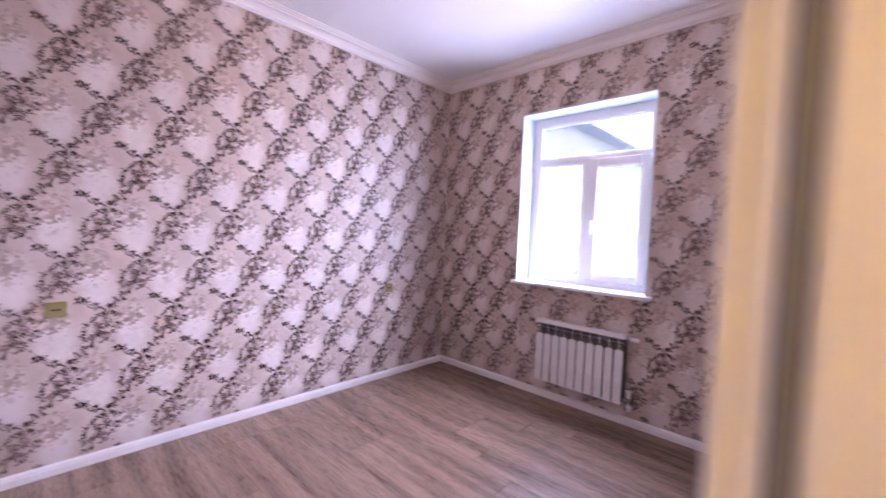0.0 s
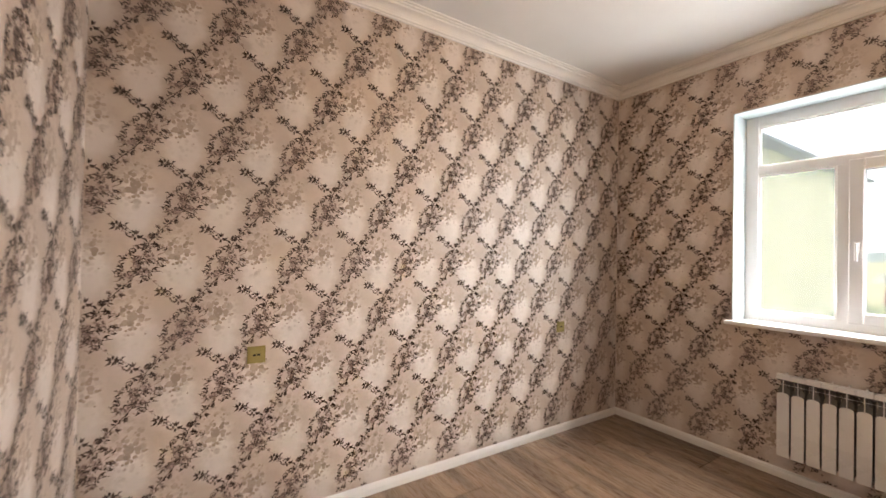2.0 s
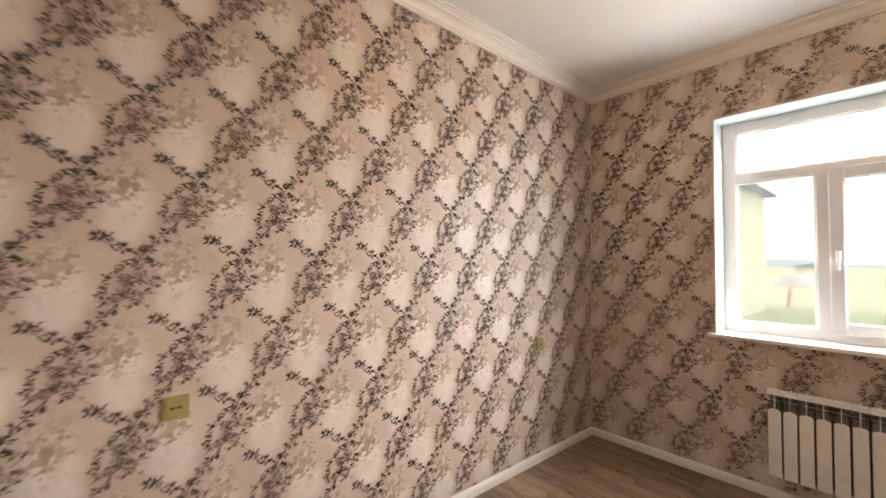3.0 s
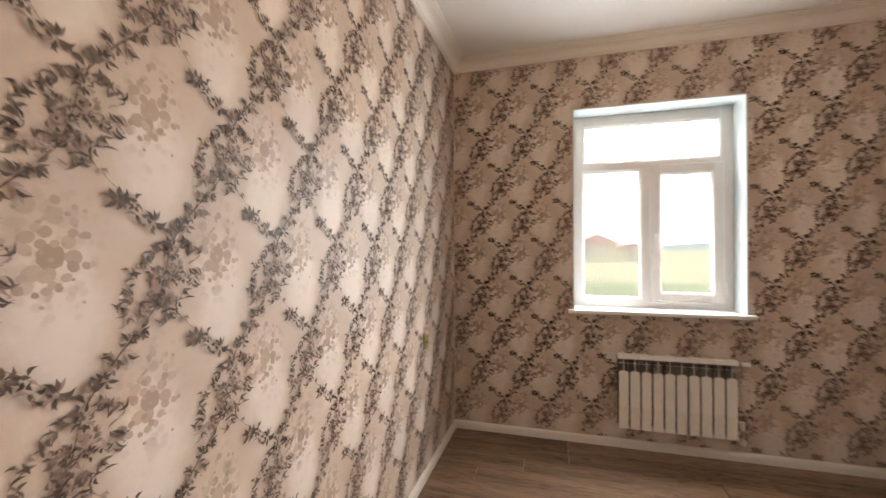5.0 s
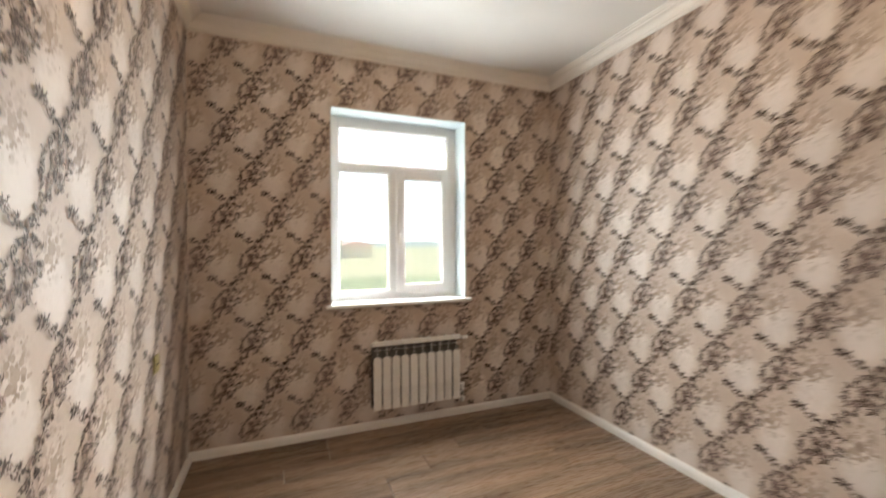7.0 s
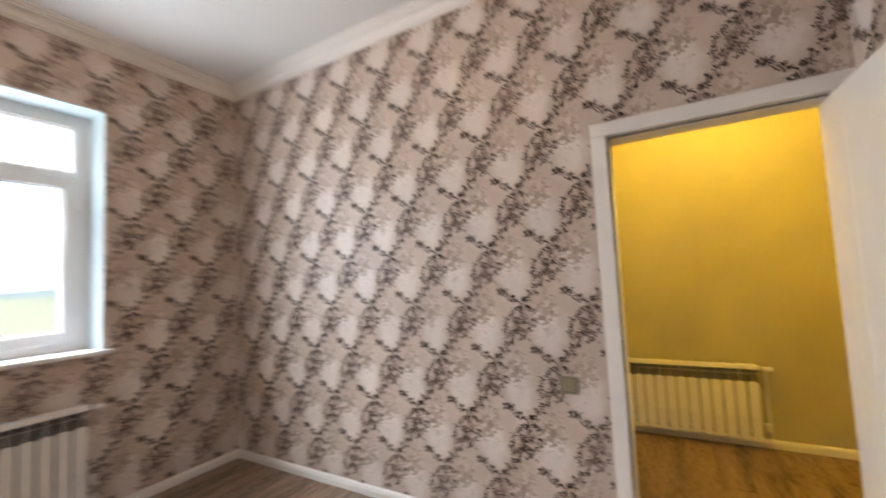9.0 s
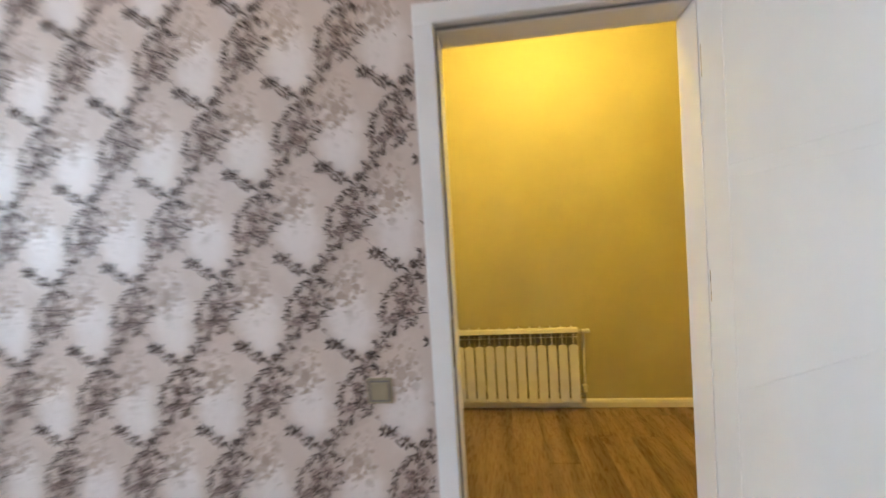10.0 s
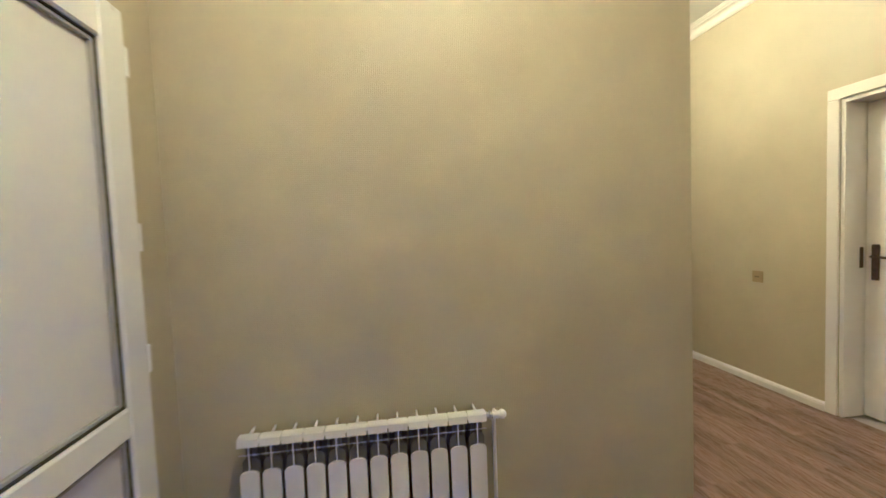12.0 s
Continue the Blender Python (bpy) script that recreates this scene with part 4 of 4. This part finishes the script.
def motif_shapes():
    """All leaves, stems, roses and discs of one repeat, as lists of faces in metres about its top."""
    rng = random.Random(11)
    shapes = []

    def leaf(x, y, length, width, angle, bend=0.0, dark=1):
        p = leaf_outline(x / 100, y / 100, length / 100, width / 100, angle, bend)
        shapes.append((p, [(0, 1, 3, 2), (2, 3, 5, 4), (4, 5, 6)], dark))

    def disc(x, y, r, squash=0.9):
        turn = rng.uniform(0, 3.14)
        pts = []
        for j in range(9):
            a = j * 2 * math.pi / 9
            px, py = r * math.cos(a) * rng.uniform(0.9, 1.1), r * squash * math.sin(a)
            pts.append(((x + px * math.cos(turn) - py * math.sin(turn)) / 100, (y + px * math.sin(turn) + py * math.cos(turn)) / 100))
        shapes.append((pts, [tuple(range(9))], 2))

    def stem(points, w):
        pts, faces = [], []
        for i, (x, y) in enumerate(points):
            pts += [(x / 100, (y + w) / 100), (x / 100 + w / 150, (y - w) / 100)]
            if i:
                faces.append((2 * i - 2, 2 * i - 1, 2 * i + 1, 2 * i))
        shapes.append((pts, faces, 1))

    def spray(x, y, count, size, aim, fan, dark=1):
        """Leaves that spread from one point."""
        for i in range(count):
            a = aim + fan * ((i + 0.5) / count - 0.5) + rng.gauss(0, 0.18)
            leaf(x + 0.5 * math.cos(a), y + 0.5 * math.sin(a), size * rng.uniform(0.7, 1.15), size * rng.uniform(0.34, 0.50), a, rng.uniform(-0.7, 0.7), dark if rng.random() < 0.8 else 0)

    # pale discs and faded petals that fill the field beside the garland
    disc(12.5, -4.0, 2.5)
    for i in range(8):
        a = i * math.pi / 4 + rng.uniform(-0.2, 0.2)
        disc(12.3 + rng.uniform(3.4, 4.8) * math.cos(a), -3.5 + rng.uniform(3.6, 5.2) * math.sin(a), rng.uniform(1.0, 1.8))
    for i in range(46):
        disc(12.3 + rng.gauss(0, 3.6), rng.uniform(-14.5, 6.5), rng.uniform(0.35, 1.0))
    # faded ground of the garland
    for i in range(15):
        t, off = rng.uniform(-10, 9), rng.gauss(0, 2.4)
        leaf(-3.4 + 0.49 * t + 0.87 * off, -11.6 + 0.87 * t - 0.49 * off, rng.uniform(2.2, 3.6), rng.uniform(1.2, 2.0), rng.uniform(0, 6.28), rng.uniform(-0.3, 0.3), 0 if i % 2 else 2)
    # stems
    stem([(-18.2, -32.3), (-15.6, -28.2), (-12.0, -24.0), (-8.5, -20.5), (-4.5, -15.5), (-2.5, -9.0), (-1.5, -4.0), (0, 0), (0.4, 1.2)], 0.18)
    stem([(-1.5, -15.5), (1.5, -18.5), (4.5, -21.5), (8.0, -24.0), (12.5, -28.0), (18.0, -32.0)], 0.09)
    # roses: two rings of petals round a dark heart
    for cx, cy, r in ((0.8, -7.2, 2.2), (-4.6, -9.4, 2.2), (-2.4, -14.2, 2.0), (-7.2, -16.0, 1.9)):
        for ring, n, dark in ((0.55, 7, 0), (0.15, 5, 0)):
            for i in range(n):
                a = i * 2 * math.pi / n + rng.uniform(-0.3, 0.3)
                leaf(cx + ring * r * math.cos(a), cy + ring * r * math.sin(a), r * 0.75, r * 0.5, a + rng.gauss(0.8, 0.2), 0.5, dark)
        leaf(cx - 0.3, cy, 0.8, 0.5, rng.uniform(0, 6.28), 0.3, 1)
    # rim of the garland: small curled leaves along an arch and a looser right side
    rim = [(-9.6, -18.8), (-10.9, -15.2), (-10.4, -11.4), (-8.8, -8.0), (-6.0, -5.0), (-2.8, -2.6), (0.6, -1.0), (4.0, -2.4), (5.2, -5.6), (4.6, -9.0), (2.8, -12.4), (0.2, -15.6), (-3.0, -18.2), (-6.6, -19.6)]
    for k, ((xa, ya), (xb, yb)) in enumerate(zip(rim, rim[1:])):
        out = math.atan2(yb - ya, xb - xa) + math.pi / 2
        for i in range(7):
            t = rng.random()
            x, y = xa + (xb - xa) * t + rng.gauss(0, 0.7), ya + (yb - ya) * t + rng.gauss(0, 0.7)
            leaf(x, y, rng.uniform(1.7, 3.4), rng.uniform(0.55, 1.0), out + rng.choice((-1, 1)) * rng.uniform(0.2, 1.3), rng.uniform(-0.8, 0.6), int(rng.random() < (0.88 if k < 7 else 0.55)))
    # leaves inside the garland, gathered into small bunches with paper showing between
    for i in range(28):
        t = max(-7.0, min(8.0, rng.gauss(0, 4.6)))
        off = max(-4.2, min(4.2, rng.gauss(0, 2.0)))
        cx, cy = -2.9 + 0.49 * t + 0.87 * off, -10.6 + 0.87 * t - 0.49 * off
        spray(cx, cy, 4, rng.uniform(1.4, 2.1), rng.uniform(0, 6.28), rng.uniform(2.0, 4.5), i % 2)
    # crest: dark swept leaves where the next garland begins
    leaf(0.4, -0.8, 5.0, 1.5, -0.45, 0.55)
    leaf(-0.6, 0.2, 3.6, 1.2, 2.55, -0.4)
    leaf(-1.4, -2.2, 3.4, 1.2, 2.9, -0.5)
    spray(0.4, 1.4, 4, 3.0, 1.25, 1.7)
    # thin neck with leaves in pairs
    spray(-13.4, -25.8, 4, 2.7, 2.3, 1.5)
    spray(-10.6, -22.4, 3, 2.3, 2.3, 1.2)
    spray(-11.4, -24.4, 3, 2.8, -0.55, 0.8)
    spray(-8.4, -20.6, 3, 2.2, -0.7, 1.4)
    spray(-16.6, -29.8, 3, 2.5, 2.0, 1.2)
    spray(-15.4, -29.0, 2, 2.2, -0.4, 0.8)
    for i in range(16):
        t = rng.random()
        side = rng.choice((-1, 1))
        leaf(-8.6 - 8.6 * t + side * 0.5 + rng.gauss(0, 0.5), -20.6 - 10.4 * t + rng.gauss(0, 0.6), rng.uniform(1.4, 2.4), rng.uniform(0.6, 1.0), 0.9 + side * rng.uniform(0.6, 1.5), rng.uniform(-0.5, 0.5), int(rng.random() < 0.7))
    # falling twig with bunches of pointed leaves
    spray(1.6, -19.0, 3, 1.8, -0.4, 1.6, 0)
    for cx, cy, n, size in ((5.6, -24.4, 9, 2.9), (8.6, -24.6, 4, 2.2), (9.6, -27.4, 4, 2.2), (13.0, -29.0, 9, 2.9)):
        spray(cx, cy, n, size, rng.uniform(0, 6.28), 6.28)
        leaf(cx - 0.5, cy, 1.4, 1.0, rng.uniform(0, 6.28), 0.3, 1)
    return shapes


SHAPES = motif_shapes()


def paper_print(owner, side, place, u_range, holes=(), slip=(0.0, 0.0)):
    """Print on one wall: whole motifs where they fit, cut leaf by leaf at edges and openings. slip: how far a roll is hung off the next."""
    u0, v0 = PHASE[side][0] + slip[0], PHASE[side][1] + slip[1]
    verts, faces, slots = [], [], []
    ulo, uhi = u_range
    for k in range(-8, 9):
        v = v0 + k * LATTICE_V / 2
        if not -0.1 < v < 3.7:
            continue
        first = math.floor((ulo - u0) / LATTICE_U) - 1
        for i in range(first, first + int((uhi - ulo) / LATTICE_U) + 4):
            u = u0 + (i + (k % 2) / 2) * LATTICE_U
            for n, (pts, fs, dark) in enumerate(SHAPES):
                real = [(u + x, v + y) for x, y in pts]
                if any(not (ulo < x < uhi and 0.066 < y < CORNICE_Z - 0.002) for x, y in real):
                    continue
                if any(a < x < b and c < y < e for x, y in real for a, b, c, e in holes):
                    continue
                base = len(verts)
                verts += [place(x, y, 0.0006 + 0.000012 * n) for x, y in real]
                faces += [tuple(base + j for j in f) for f in fs]
                slots += [int(dark)] * len(fs)
    me = bpy.data.meshes.new("wallpaper_print")
    me.from_pydata(verts, [], faces)
    me.materials.append(INK)
    me.materials.append(INK_DARK)
    me.materials.append(INK_SOFT)
    me.polygons.foreach_set("material_index", slots)
    ob = new("wallpaper_print", me)
    ob.parent = owner
    tagged(ob, "dark mauve leaf vines and roses printed on the paper", kind="stuff")


paper_print(wall_west, "west", lambda u, v, h: (h, u, v), (ROOM_Y, 0.0))
NORTH_HOLE = [(WIN_L - 0.006, WIN_R + 0.006, WIN_B - 0.03, WIN_T + 0.006)]
paper_print(wall_north, "north", lambda u, v, h: (u, -h, v), (0.0, 1.06), NORTH_HOLE, (0.015, -0.026))
paper_print(wall_north, "north", lambda u, v, h: (u, -h, v), (1.06, 2.12), NORTH_HOLE, (-0.010, 0.0))
paper_print(wall_north, "north", lambda u, v, h: (u, -h, v), (2.12, ROOM_X), NORTH_HOLE, (-0.045, 0.025))
paper_print(wall_east, "east", lambda u, v, h: (ROOM_X - h, -u, v), (0.0, -ROOM_Y), [(-DOOR_N - 0.073, -DOOR_S + 0.2, -1, DOOR_TOP + 0.073)])
paper_print(wall_south, "south", lambda u, v, h: (-u, ROOM_Y + h, v), (-ROOM_X, 0.0))


# ---- floor planks, last ----
PLANK_W, PLANK_L = 0.192, 1.285


def plank_mesh(length):
    bm = boxed((0, 0, -0.009), (length - 0.0002, PLANK_W - 0.0002, 0.0))
    return mesh_of(bm, LAMINATE)


def lay_planks(x0, x1, y0, y1, seed):
    rng = random.Random(seed)
    made = {}
    y = y1 - PLANK_W
    while y > y0 - PLANK_W:
        x = x0 - rng.choice((0.0, 0.32, 0.64, 0.96))
        while x < x1:
            a, b = max(x, x0), min(x + PLANK_L, x1)
            if b - a > 0.03:
                key = round(b - a, 2)
                if key not in made:
                    made[key] = plank_mesh(key)
                part("plank", made[key], None, floor, at=pose(a, y, 0))
            x += PLANK_L
        y -= PLANK_W


lay_planks(0.0, 3.29, ROOM_Y, 0.0, 3)
lay_planks(3.29, HALL_END, HALL_S, HALL_N + 0.1, 4)
